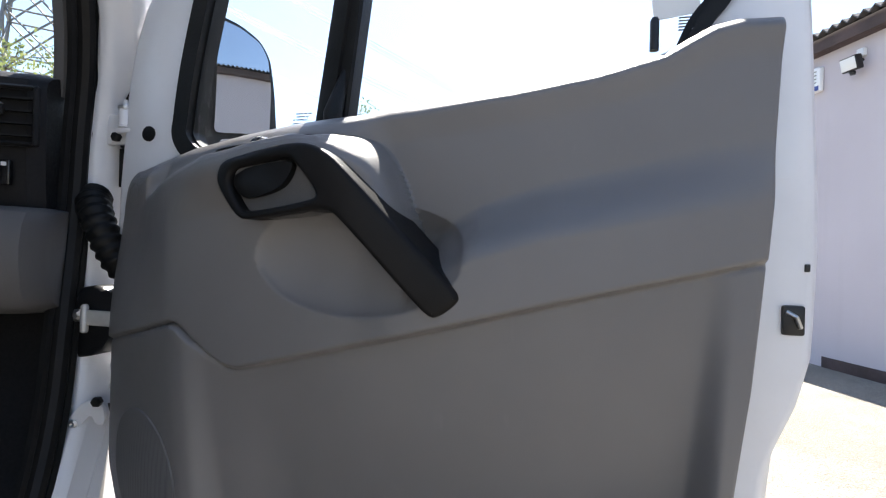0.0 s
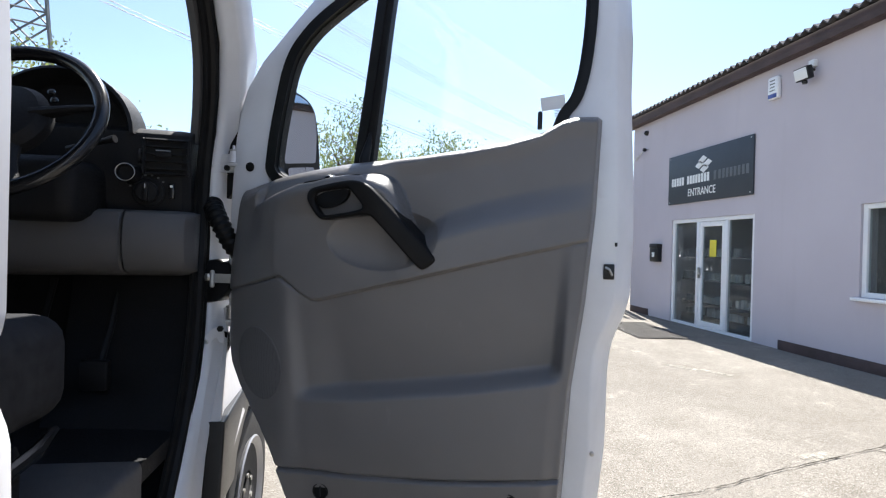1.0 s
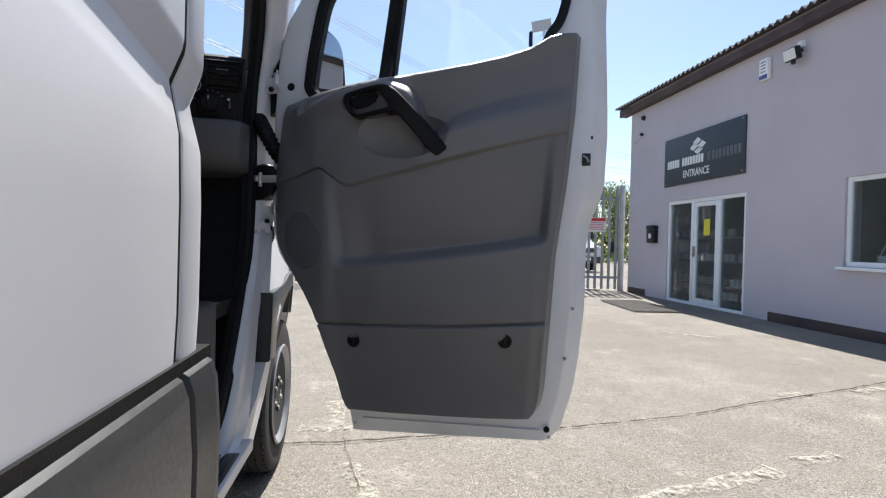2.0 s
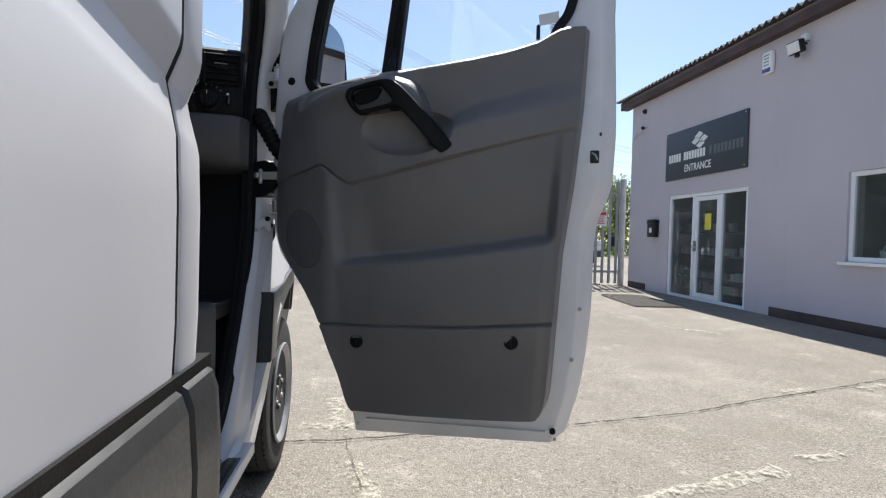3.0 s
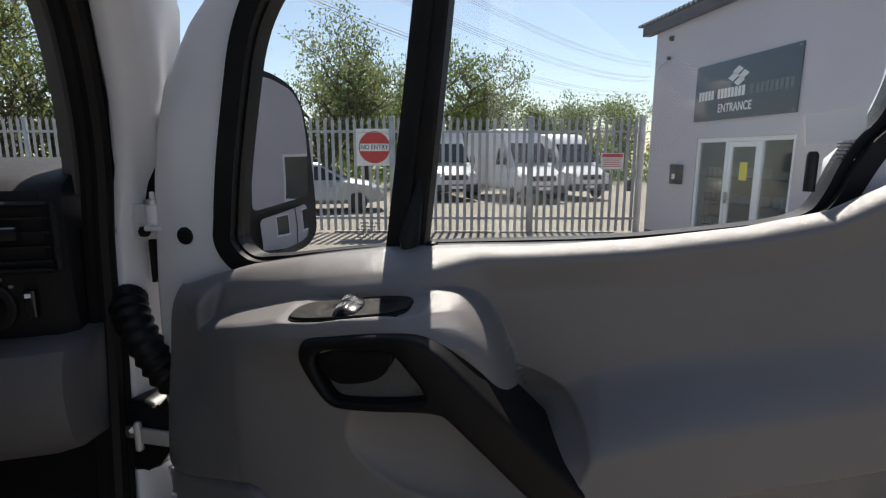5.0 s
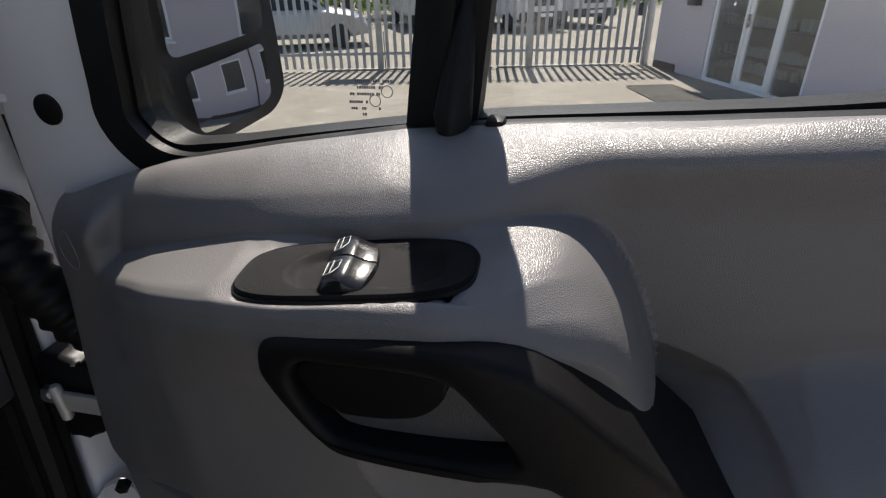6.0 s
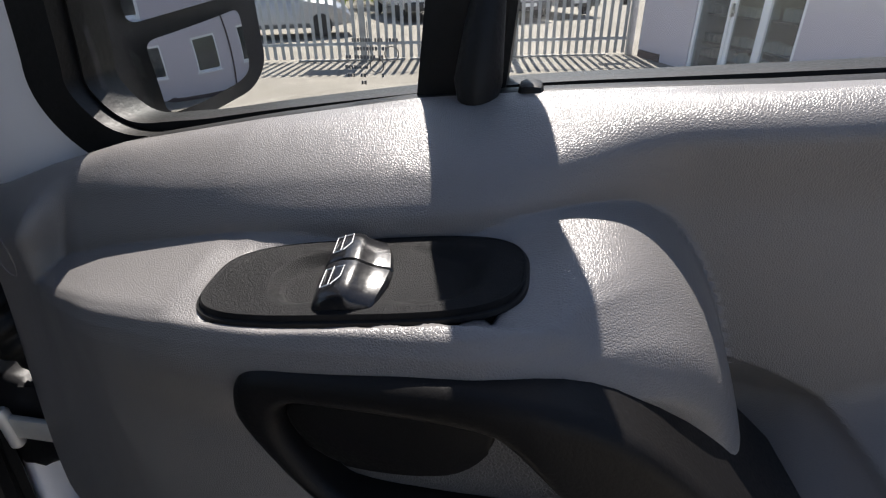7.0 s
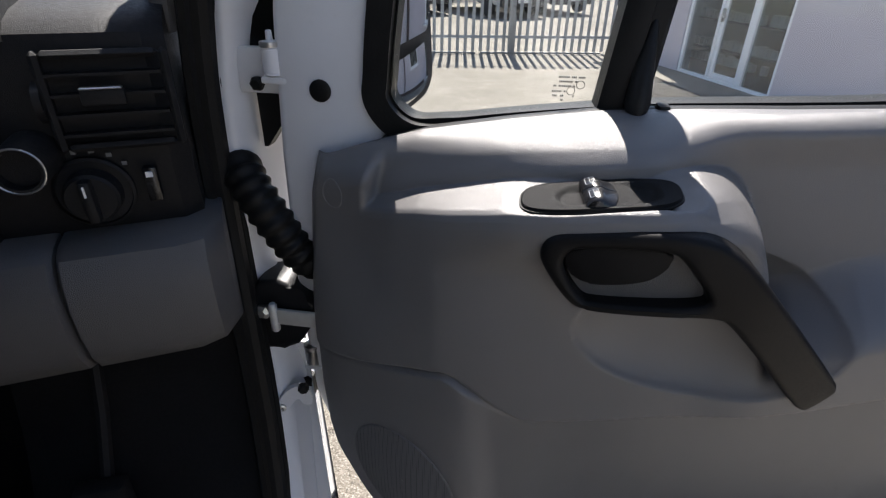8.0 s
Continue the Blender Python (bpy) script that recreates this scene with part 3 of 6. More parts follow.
for i in range(1, int(FL / PITCH)):
    u = 0.12 + i * PITCH
    if min(abs(u - p) for p in POSTS) < 0.07:
        continue
    c = pale.copy()
    scene.collection.objects.link(c)
    c.location = (u, -0.035, 0)
    c.rotation_euler.z = random.uniform(-0.05, 0.05)
for z in (0.30, FH - 0.36):
    for a, b in zip(POSTS, POSTS[1:] + [FL]):
        bm = box((a + 0.05, -0.03, z), (b - 0.05, -0.022, z + 0.055))
        add_box(bm, (a + 0.05, -0.022, z), (b - 0.05, 0.02, z + 0.008))
        part("rail", bm, M_GALV, fence, smooth=False)
for k, p in enumerate(POSTS):
    w = 0.06 if k < 3 else 0.04
    bm = box((p - w, -w, 0), (p + w, w, FH - 0.02), 0.006)
    add_box(bm, (p - w - 0.006, -w - 0.006, FH - 0.025), (p + w + 0.006, w + 0.006, FH - 0.005), 0.004)
    part("post", bm, M_GALV, fence)
for p in (2.45, 5.55):
    part("drop_bolt", tube([(p - 0.09, -0.06, 0.02), (p - 0.09, -0.06, 0.75)], 0.012, 8), M_GALV, fence)
part("lock_box", box((0.10, -0.07, 0.95), (0.24, -0.038, 1.20), 0.008), M_BLACK, fence)


def fence_place(u, w, z):
    return FA + fd * u + Vector((fd.y, -fd.x, 0)) * (-w) + Vector((0, 0, z))


RZ = math.degrees(math.atan2(-fd.y, -fd.x))
ne = thing("no_entry_sign", "white square no entry sign with a red disc on the fence", "sign", fence_place(5.95, -0.05, 1.92), RZ)
part("plate", box((-0.405, -0.05, -0.405), (0.405, -0.046, 0.405), 0.001), M_SIGNWHITE, ne)
part("disc", lathe([(0.352, 0.0), (0.352, 0.003)], 48, Matrix.Translation((0, -0.0505, 0)) @ Matrix.Rotation(radians(90), 4, "X")), M_RED, ne, "red disc")
part("bar", box((-0.325, -0.057, -0.082), (0.325, -0.0540, 0.082)), M_SIGNWHITE, ne, smooth=False)
lettering("lettering", "NO ENTRY", 0.145, Matrix.Translation((0, -0.0575, 0)) @ Matrix.Rotation(radians(90), 4, "X"), M_BLACK, ne, "black lettering", depth=0.001, width=0.86)
ws = thing("warning_sign", "small white warning sign with a red head on the fence", "sign", fence_place(0.62, -0.05, 1.62), RZ)
part("plate", box((-0.25, -0.05, -0.18), (0.25, -0.046, 0.18), 0.001), M_SIGNWHITE, ws)
part("red_head", box((-0.23, -0.0535, 0.085), (0.23, -0.0505, 0.165)), M_RED, ws, smooth=False)
bm = bmesh.new()
for k in range(5):
    add_box(bm, (-0.2, -0.053, 0.04 - k * 0.04), (0.2 - 0.03 * (k % 2), -0.051, 0.055 - k * 0.04))
part("print_bars", bm, M_RED, ws, "rows of small red print", smooth=False)
kerb = thing("gate_stop", "low concrete gate threshold under the fence", "kerb", fence_place(3.5, 0, 0), RZ)
for a, b in ((-3.4, -1.2), (-1.1, 0.3), (0.4, 3.0)):
    part("threshold", box((a, -0.06, 0.0), (b, 0.02, 0.035), 0.008), M_KERB, kerb)


# ---- parked vehicles behind the fence ----
def hull(bm, stations, m):
    """A body from cross-sections along x: (x, half width, low, belt, top, top half width)."""
    rows = []
    for x, hw, lo, belt, top, tw in stations:
        ring = [(x, -hw * 0.9, lo), (x, -hw, lo + 0.12), (x, -hw, belt), (x, -tw, top - 0.06), (x, -tw * 0.85, top), (x, tw * 0.85, top), (x, tw, top - 0.06), (x, hw, belt), (x, hw, lo + 0.12), (x, hw * 0.9, lo)]
        rows.append([m @ Vector(p) for p in ring])
    add_grid(bm, rows)
    for row in (rows[0], rows[-1]):
        bm.faces.new([bm.verts.new(p) for p in row])
    return bm


def car_wheel(parent, x, y, r, w):
    m = Matrix.Translation((x, y, r)) @ Matrix.Rotation(radians(90), 4, "X")
    tyre = part("wheel", lathe([(r * 0.62, -w / 2), (r * 0.93, -w / 2), (r, -w * 0.32), (r, w * 0.32), (r * 0.93, w / 2), (r * 0.62, w / 2)], 24, m), M_TYRE, parent)
    part("rim", lathe([(r * 0.62, -w * 0.46), (r * 0.5, -w * 0.3), (r * 0.15, -w * 0.36), (r * 0.15, w * 0.36), (r * 0.5, w * 0.3), (r * 0.62, w * 0.46)], 20, m), M_RIM, tyre)


M_CARGLASS = plain("dark_car_glass", (0.02, 0.024, 0.028), 0.08, var=0.1)
M_LAMP = plain("headlamp_plastic", (0.55, 0.56, 0.58), 0.12, var=0.2, scale=30.0)
M_GRILLE = plain("grille_plastic", (0.03, 0.03, 0.03), 0.4)


def parked_van(at, rz, tall, label):
    v = thing("parked_van", label, "van", at, rz, "vans behind the fence")
    bm = hull(bmesh.new(), [(-2.6, 0.92, 0.42, 1.2, tall, 0.86), (0.35, 0.95, 0.40, 1.3, tall, 0.88), (0.75, 0.97, 0.40, 1.28, tall - 0.10, 0.86), (1.0, 0.97, 0.40, 1.26, min(tall - 0.3, 2.25), 0.80), (1.75, 0.97, 0.40, 1.2, 1.36, 0.86), (2.35, 0.93, 0.38, 1.0, 1.12, 0.80), (2.62, 0.82, 0.36, 0.80, 0.92, 0.66)], Matrix())
    part("body", bm, M_WHITE, v)
    add = bmesh.new()
    add_grid(add, [[(1.05, -0.74, 2.16 if tall > 2.4 else tall - 0.35), (1.05, 0.74, 2.16 if tall > 2.4 else tall - 0.35)], [(1.76, -0.83, 1.42), (1.76, 0.83, 1.42)]])
    for vert in add.verts:
        vert.co.x += 0.06
        vert.co.z += 0.02
    part("windscreen", add, M_CARGLASS, v)
    for s in (-1, 1):
        g = bmesh.new()
        add_grid(g, [[(0.55, s * 0.985, 1.36), (1.45, s * 0.985, 1.36)], [(0.60, s * 0.925, 1.98), (1.05, s * 0.925, 1.98)]])
        part("side_window", g, M_CARGLASS, v)
        part("headlamp", box((2.30, s * 0.72 - 0.14, 0.82), (2.58, s * 0.72 + 0.14, 1.04), 0.04), M_LAMP, v)
        part("door_mirror", box((1.35, s * 1.08 - 0.09, 1.35), (1.48, s * 1.08 + 0.09, 1.68), 0.04), M_BLACK, v)
        for x in (-1.7, 1.75):
            car_wheel(v, x, s * 0.86, 0.34, 0.2)
    part("grille", box((2.50, -0.48, 0.78), (2.64, 0.48, 0.98), 0.02), M_GRILLE, v)
    part("bumper", box((2.40, -0.88, 0.34), (2.70, 0.88, 0.62), 0.06), M_CLAD, v)
    part("number_plate", box((2.701, -0.26, 0.46), (2.712, 0.26, 0.57)), M_SIGNWHITE, v, smooth=False)
    return v


def parked_car(at, rz):
    v = thing("parked_car", "silver hatchback parked behind the fence", "car", at, rz)
    bm = hull(bmesh.new(), [(-2.05, 0.75, 0.42, 0.85, 1.0, 0.66), (-1.8, 0.84, 0.30, 0.92, 1.38, 0.60), (-0.9, 0.88, 0.24, 0.93, 1.50, 0.60), (0.1, 0.88, 0.24, 0.92, 1.49, 0.60), (0.55, 0.88, 0.24, 0.92, 1.28, 0.64), (1.0, 0.87, 0.24, 0.90, 1.02, 0.76), (1.6, 0.84, 0.26, 0.80, 0.92, 0.72), (2.0, 0.72, 0.30, 0.62, 0.76, 0.58), (2.12, 0.6, 0.34, 0.5, 0.6, 0.5)], Matrix())
    part("body", bm, M_SILVER, v)
    for s in (-1, 1):
        for x0, x1, t0, t1 in ((-1.7, -0.75, -1.45, -0.75), (-0.68, 0.85, -0.68, 0.18)):
            g = bmesh.new()
            add_grid(g, [[(x0, s * 0.875, 0.97), (x1, s * 0.865, 0.97)], [(t0, s * 0.652, 1.38), (t1, s * 0.655, 1.38)]])
            part("side_window", g, M_CARGLASS, v)
        part("headlamp", box((1.72, s * 0.60 - 0.13, 0.62), (2.02, s * 0.60 + 0.13, 0.76), 0.04), M_LAMP, v)
        for x in (-1.3, 1.28):
            car_wheel(v, x, s * 0.80, 0.30, 0.19)
    g = bmesh.new()
    add_grid(g, [[(0.22, -0.55, 1.47), (0.22, 0.55, 1.47)], [(1.02, -0.68, 1.06), (1.02, 0.68, 1.06)]])
    for vert in g.verts:
        vert.co.z += 0.03
    part("windscreen", g, M_CARGLASS, v)
    part("bumper", box((1.9, -0.66, 0.30), (2.18, 0.66, 0.46), 0.05), M_SILVER, v)
    return v


parked_car((-1.4, 16.2, 0), 3)
parked_van((3.2, 21.5, 0), -82, 2.75, "white high-roofed van parked behind the fence")
parked_van((6.1, 20.2, 0), -78, 2.75, "white high-roofed camper van parked behind the fence")
parked_van((8.4, 21.2, 0), -80, 2.6, "white van parked behind the fence")
parked_van((-3.4, 23.5, 0), -80, 2.6, "white van parked far behind the fence")


# ---- trees ----
def tree(at, height, spread, seed, mat, label, leaves=2600, leaf=0.12):
    rnd = random.Random(seed)
    t = thing("tree", label, "tree", at, rnd.uniform(0, 360), "trees behind the yard")
    bm = bmesh.new()
    tips = []

    def limb(p, d, r, length, level):
        pts, rad = [p], [r]
        k = 5
        for i in range(k):
            d = (d + Vector((rnd.uniform(-1, 1), rnd.uniform(-1, 1), rnd.uniform(-0.2, 0.6))) * 0.22).normalized()
            p = p + d * (length / k)
            pts.append(p)
            rad.append(r * (1 - 0.75 * (i + 1) / k))
        add_tube(bm, pts, rad, 6 if level else 8)
        if level < 2:
            for i in range(1, k + 1):
                for _ in range(2 if level else 3):
                    a = rnd.uniform(0, 2 * math.pi)
                    nd = (Vector((math.cos(a), math.sin(a), rnd.uniform(0.1, 0.9)))).normalized()
                    limb(pts[i], nd, rad[i] * 0.6 + 0.01, length * rnd.uniform(0.35, 0.6), level + 1)
        else:
            tips.extend(pts[2:])

    limb(Vector((0, 0, 0)), Vector((0, 0, 1)), height * 0.028, height * 0.62, 0)
    part("trunk", bm, M_BARK, t)
    verts, faces = [], []
    top = max(p.z for p in tips)
    for i in range(leaves):
        c = rnd.choice(tips) + Vector((rnd.gauss(0, 1), rnd.gauss(0, 1), rnd.gauss(0, 0.8))) * spread * 0.11
        c.z = min(c.z, top * 1.02)
        q = Euler((rnd.uniform(0, 6.28), rnd.uniform(0, 6.28), rnd.uniform(0, 6.28))).to_matrix()
        s = leaf * rnd.uniform(0.6, 1.5)
        b0 = len(verts)
        for a, b in ((-0.5, 0), (0, 0.28), (0.6, 0), (0, -0.28)):
            verts.append(tuple(c + q @ Vector((a * s, b * s, 0.06 * s if a == 0 else 0))))
        faces.append((b0, b0 + 1, b0 + 2, b0 + 3))
    me = bpy.data.meshes.new("crown")
    me.from_pydata(verts, [], faces)
    me.materials.append(mat)
    ob = new("crown", me)
    ob.parent = t
    return t


TREES = [
    ((-9.5, 25, 0), 7.2, 3.2, 1), ((-6.0, 28, 0), 6.4, 3.2, 0), ((-15.6, 17.2, 0), 10.8, 2.8, 1), ((-19.5, 16, 0), 9.6, 3.4, 1), ((-18.0, 24, 0), 8.5, 3.6, 0),
    ((-2.2, 28, 0), 9.2, 3.2, 1), ((0.2, 29, 0), 9.6, 3.2, 0), ((2.6, 29, 0), 8.6, 2.6, 0), ((5.2, 30, 0), 9.0, 2.6, 0), ((7.5, 33, 0), 6.8, 3.4, 0), ((11.0, 34, 0), 6.2, 3.2, 0), ((14.5, 35, 0), 6.6, 3.4, 0),
    ((-0.5, 38, 0), 8.2, 3.6, 0), ((3.0, 40, 0), 7.8, 3.8, 1), ((-22, 18, 0), 8.6, 3.6, 1), ((18, 36, 0), 7.4, 3.8, 0), ((9.5, 40, 0), 7.6, 3.6, 0),
    ((-8.0, 24.5, 0), 5.8, 2.6, 0), ((-10.9, 24, 0), 8.0, 3.0, 1), ((-12.7, 23.5, 0), 8.8, 3.2, 0), ((-14.6, 22, 0), 10.0, 3.2, 1),
]
for k, (p, h, s, kind) in enumerate(TREES):
    tree(p, h, s, 40 + k, M_LEAF2 if kind else M_LEAF, "pale-leaved willow scrub tree beyond the yard" if kind else "leafy green tree beyond the yard", leaves=7500, leaf=0.14)

bm = bmesh.new()
rnd = random.Random(77)
verts, faces = [], []
for i in range(16000):
    x = rnd.uniform(-34, 34)
    y = rnd.uniform(30, 44) if x > -9 else rnd.uniform(20, 40)
    z = abs(rnd.gauss(0, 1.3)) * (1.0 + 0.5 * noise.noise((x * 0.3, y * 0.3, 1)))
    q = Euler((rnd.uniform(0, 6.28), rnd.uniform(0, 6.28), 0)).to_matrix()
    s = rnd.uniform(0.15, 0.42)
    b0 = len(verts)
    for a, b in ((-0.5, 0), (0, 0.3), (0.6, 0), (0, -0.3)):
        verts.append(tuple(Vector((x, y, min(z, 3.6))) + q @ Vector((a * s, b * s, 0))))
    faces.append((b0, b0 + 1, b0 + 2, b0 + 3))
bm.free()
me = bpy.data.meshes.new("hedge")
me.from_pydata(verts, [], faces)
me.materials.append(M_LEAF)
tagged(new("hedge", me), "dense green scrub hedge beyond the yard", "hedge", kind="stuff")

# ---- pylon and power lines ----
pyl = thing("pylon", "grey lattice steel electricity pylon", "pylon", (-33.5, 53, 0), 28)
M_PYLON = plain("dull_steel", (0.16, 0.17, 0.18), 0.6, metal=0.3)


def lattice(bm, levels, r):
    for (z0, w0), (z1, w1) in zip(levels, levels[1:]):
        c0 = [Vector((sx * w0, sy * w0, z0)) for sx, sy in ((-1, -1), (1, -1), (1, 1), (-1, 1))]
        c1 = [Vector((sx * w1, sy * w1, z1)) for sx, sy in ((-1, -1), (1, -1), (1, 1), (-1, 1))]
        for k in range(4):
            add_tube(bm, [c0[k], c1[k]], r, 4)
            add_tube(bm, [c0[k], c1[(k + 1) % 4]], r * 0.6, 4)
            add_tube(bm, [c0[(k + 1) % 4], c1[k]], r * 0.6, 4)
            add_tube(bm, [c1[k], c1[(k + 1) % 4]], r * 0.6, 4)


bm = bmesh.new()
lattice(bm, [(0, 4.2), (7, 3.5), (13, 2.9), (18, 2.4), (22.5, 2.0), (26.5, 1.7), (30, 1.45), (33.5, 1.25), (37, 1.05), (41, 0.8), (45, 0.3)], 0.16)
part("mast", bm, M_PYLON, pyl, smooth=False)
for z, half in ((27, 8.0), (33, 6.5), (39, 5.0)):
    bm = bmesh.new()
    for s in (-1, 1):
        tip = Vector((s * half, 0, z + 0.3))
        for q in (-1, 1):
            add_tube(bm, [(s * 1.2, q * 1.2, z), tip], 0.12, 4)
            add_tube(bm, [(s * 1.0, q * 1.0, z + 2.2), tip], 0.09, 4)
        for f in (0.35, 0.65):
            a = Vector((s * 1.2, 1.2, z)).lerp(tip, f)
            add_tube(bm, [a, Vector((s * 1.0, -1.0, z + 2.2)).lerp(tip, f)], 0.07, 4)
    part("cross_arm", bm, M_PYLON, pyl, smooth=False)
lines = thing("power_lines", "thin sagging electricity cables across the sky", "cables", (0, 0, 0))
for k, (oy, oz) in enumerate(((-8, 27.2), (8, 27.2), (-6.5, 33.2), (6.5, 33.2), (-5, 39.2), (5, 39.2))):
    for d in (0.0, 0.45):
        bm = bmesh.new()
        pts = []
        for i in range(25):
            f = i / 24
            x = -33.5 + oy * 0.5 + f * 152
            y = 53 + oy * 0.85 + f * 160
            pts.append((x, y, oz + d - 26 * f * (1 - f) * (1 if f < 0.5 else 1)))
        add_tube(bm, pts, 0.035, 4)
        part("cable", bm, M_PYLON, lines, smooth=False)

# ---- the van ----
van = thing("van", "white panel van with its driver's door wide open", "van", (0, 0, 0))
SIDE = [(0.008, 0.84), (0.013, 0.95), (0.014, 1.10), (0.012, 1.175), (0.009, 1.19), (-0.001, 1.243), (-0.0005, 1.246), (0.015, 1.285), (0.0175, 1.30), (0.018, 1.5), (0.006, 1.8), (-0.01, 2.1), (-0.08, 2.38), (-0.22, 2.56), (-0.36, 2.66), (-0.98, 2.70)]


def side_rows(stations):
    """Rows of the body side: (y, inset) along the van, top centre to sill."""
    def rise(y, z):
        return min(0.16, 0.17 * max(0.0, -1.05 - y)) * lerp_table([(1.10, 0.0), (1.175, 1.0), (1.31, 1.0), (1.8, 0.0)], z)
    return [[(x - inset * (1.0 if z < 2.3 else 0.3), y, z + rise(y, z)) for x, z in SIDE] for y, inset in stations]


bm = bmesh.new()
add_grid(bm, side_rows([(-5.2, 0.05), (-5.1, 0.0)] + [(-5.0 + i * 0.42, 0.0) for i in range(8)] + [(-1.95, 0.0), (-1.84, 0.0), (-1.7, 0.0), (-1.5, 0.0), (-1.3, 0.0)] + [(-1.145, 0.0), (-1.134, 0.002), (-1.130, 0.009), (-1.130, 0.05)]))
part("body_side", bm, M_WHITE, van, angle=22)
bm = bmesh.new()
add_grid(bm, side_rows([(-1.1335, 0.0045), (-1.1185, 0.0045)]))
part("panel_gap", bm, M_RUBBER_GAP, van, "dark seam between panels")
bm = bmesh.new()
rows = side_rows([(-1.122, 0.05), (-1.122, 0.009), (-1.118, 0.002), (-1.108, 0.0), (-1.06, 0.001), (-1.04, 0.004), (-1.025, 0.012), (-1.017, 0.026), (-1.014, 0.06), (-1.014, 0.12)])
rows = [[(x, y - (0.03 * sstep(1.20, 1.30, z)) * (1 if k > 4 else 0), z) for x, y, z in row] for k, row in enumerate(rows)]
add_grid(bm, rows)
part("door_pillar", bm, M_WHITE, van, angle=30)
bm = bmesh.new()
add_grid(bm, [[(-1.96 - x, y, z) for x, z in SIDE] for y in (-5.1, -1.1)])
add_grid(bm, [[(-0.98, y, 2.70), (-1.6, y, 2.66), (-1.74, y, 2.56)] for y in (-5.1, -1.1)])
part("body_side", bm, M_WHITE, van)
part("rear_doors", box((-1.93, -5.16, 0.5), (-0.03, -5.10, 2.6), 0.03), M_WHITE, van)
part("cab_roof", box((-1.72, -1.13, 2.36), (-0.16, -0.42, 2.62), 0.08, 4), M_WHITE, van)
part("bulkhead", box((-1.86, -1.16, 0.8), (-0.10, -1.13, 2.5)), M_DASH, van, smooth=False)
part("far_door", box((-1.93, -1.1, 0.55), (-1.86, 0.1, 1.60), 0.02), M_DASH, van)
part("headlining", box((-1.80, -1.12, 2.32), (-0.16, -0.45, 2.355)), M_TRIM, van, smooth=False)

# cladding along the sill
CLAD = [(-0.01, 0.874), (0.008, 0.872), (0.023, 0.862), (0.031, 0.838), (0.036, 0.76), (0.034, 0.64), (0.022, 0.55), (-0.03, 0.50)]


def cladding(y0, y1, r0, r1):
    st = [(y0, -0.03), (y0 + 0.002, -r0), (y0 + r0, 0.0)] + [(y0 + r0 + (y1 - r1 - y0 - r0) * k / 6, 0.0) for k in range(1, 6)] + [(y1 - r1, 0.0), (y1 - 0.4 * r1, -0.35 * r1), (y1 - 0.002, -r1), (y1, -0.04)]
    bm = bmesh.new()
    add_grid(bm, [[(x + off, y, z) for x, z in CLAD] for y, off in st])
    return bm


part("sill_cladding", cladding(-4.6, -1.134, 0.004, 0.006), M_CLAD, van, "dark grey grained plastic sill cladding")
part("sill_cladding", cladding(-1.124, -0.985, 0.006, 0.03), M_CLAD, van, "dark grey grained plastic sill cladding")
# dark strip laid over the body for the shadow above the cladding
part("sill_gap_shade", box((-0.03, -4.6, 0.84), (0.0155, -1.0, 0.884)), M_RUBBER_GAP, van, smooth=False)

# aperture: rubber seal, white pillar flange, step
SEAL = rounded([(-0.16, -0.50, 2.36), (-0.105, -0.27, 2.25), (-0.090, -0.135, 2.10), (-0.092, -0.005, 1.93), (-0.108, 0.055, 1.80), (-0.122, 0.085, 1.70), (-0.135, 0.096, 1.60), (-0.140, 0.096, 1.45), (-0.134, 0.060, 1.27), (-0.130, 0.030, 1.10), (-0.126, -0.035, 0.95), (-0.122, -0.135, 0.80), (-0.116, -0.305, 0.60), (-0.110, -0.45, 0.53), (-0.110, -0.95, 0.53)], 2, closed=False)
bm = tube(SEAL, 0.017, 10)
add_tube(bm, [p + Vector((-0.012, -0.018, 0)) for p in SEAL], 0.008, 6)
add_tube(bm, [p + Vector((0.014, 0.013, 0)) for p in SEAL], 0.008, 6)
part("door_seal", bm, M_RUBBER_GAP, van, "black ribbed rubber door seal")
bm = tube([p + Vector((-0.036, 0.004, 0)) for p in SEAL if p.z > 1.66], 0.018, 6)
part("pillar_trim", bm, M_TRIM, van, "grey plastic pillar trim")
FLANGE = [(2.30, (-0.09, -0.30), (-0.04, -0.32)), (2.10, (-0.072, -0.13), (-0.015, -0.14)), (1.93, (-0.075, 0.0), (-0.015, -0.01)), (1.80, (-0.09, 0.06), (-0.03, 0.06)), (1.70, (-0.105, 0.09), (-0.045, 0.12)), (1.60, (-0.118, 0.10), (-0.055, 0.17)), (1.45, (-0.122, 0.10), (-0.058, 0.18)), (1.27, (-0.119, 0.085), (-0.062, 0.15)), (1.10, (-0.117, 0.060), (-0.064, 0.095)), (0.95, (-0.111, -0.03), (-0.066, 0.005)), (0.80, (-0.105, -0.14), (-0.068, -0.065)), (0.66, (-0.100, -0.250), (-0.066, -0.110)), (0.60, (-0.098, -0.305), (-0.062, -0.160)), (0.52, (-0.09, -0.42), (-0.050, -0.26)), (0.49, (-0.085, -0.60), (-0.040, -0.50)), (0.485, (-0.085, -0.96), (-0.02, -0.96))]
bm = bmesh.new()
rows = []
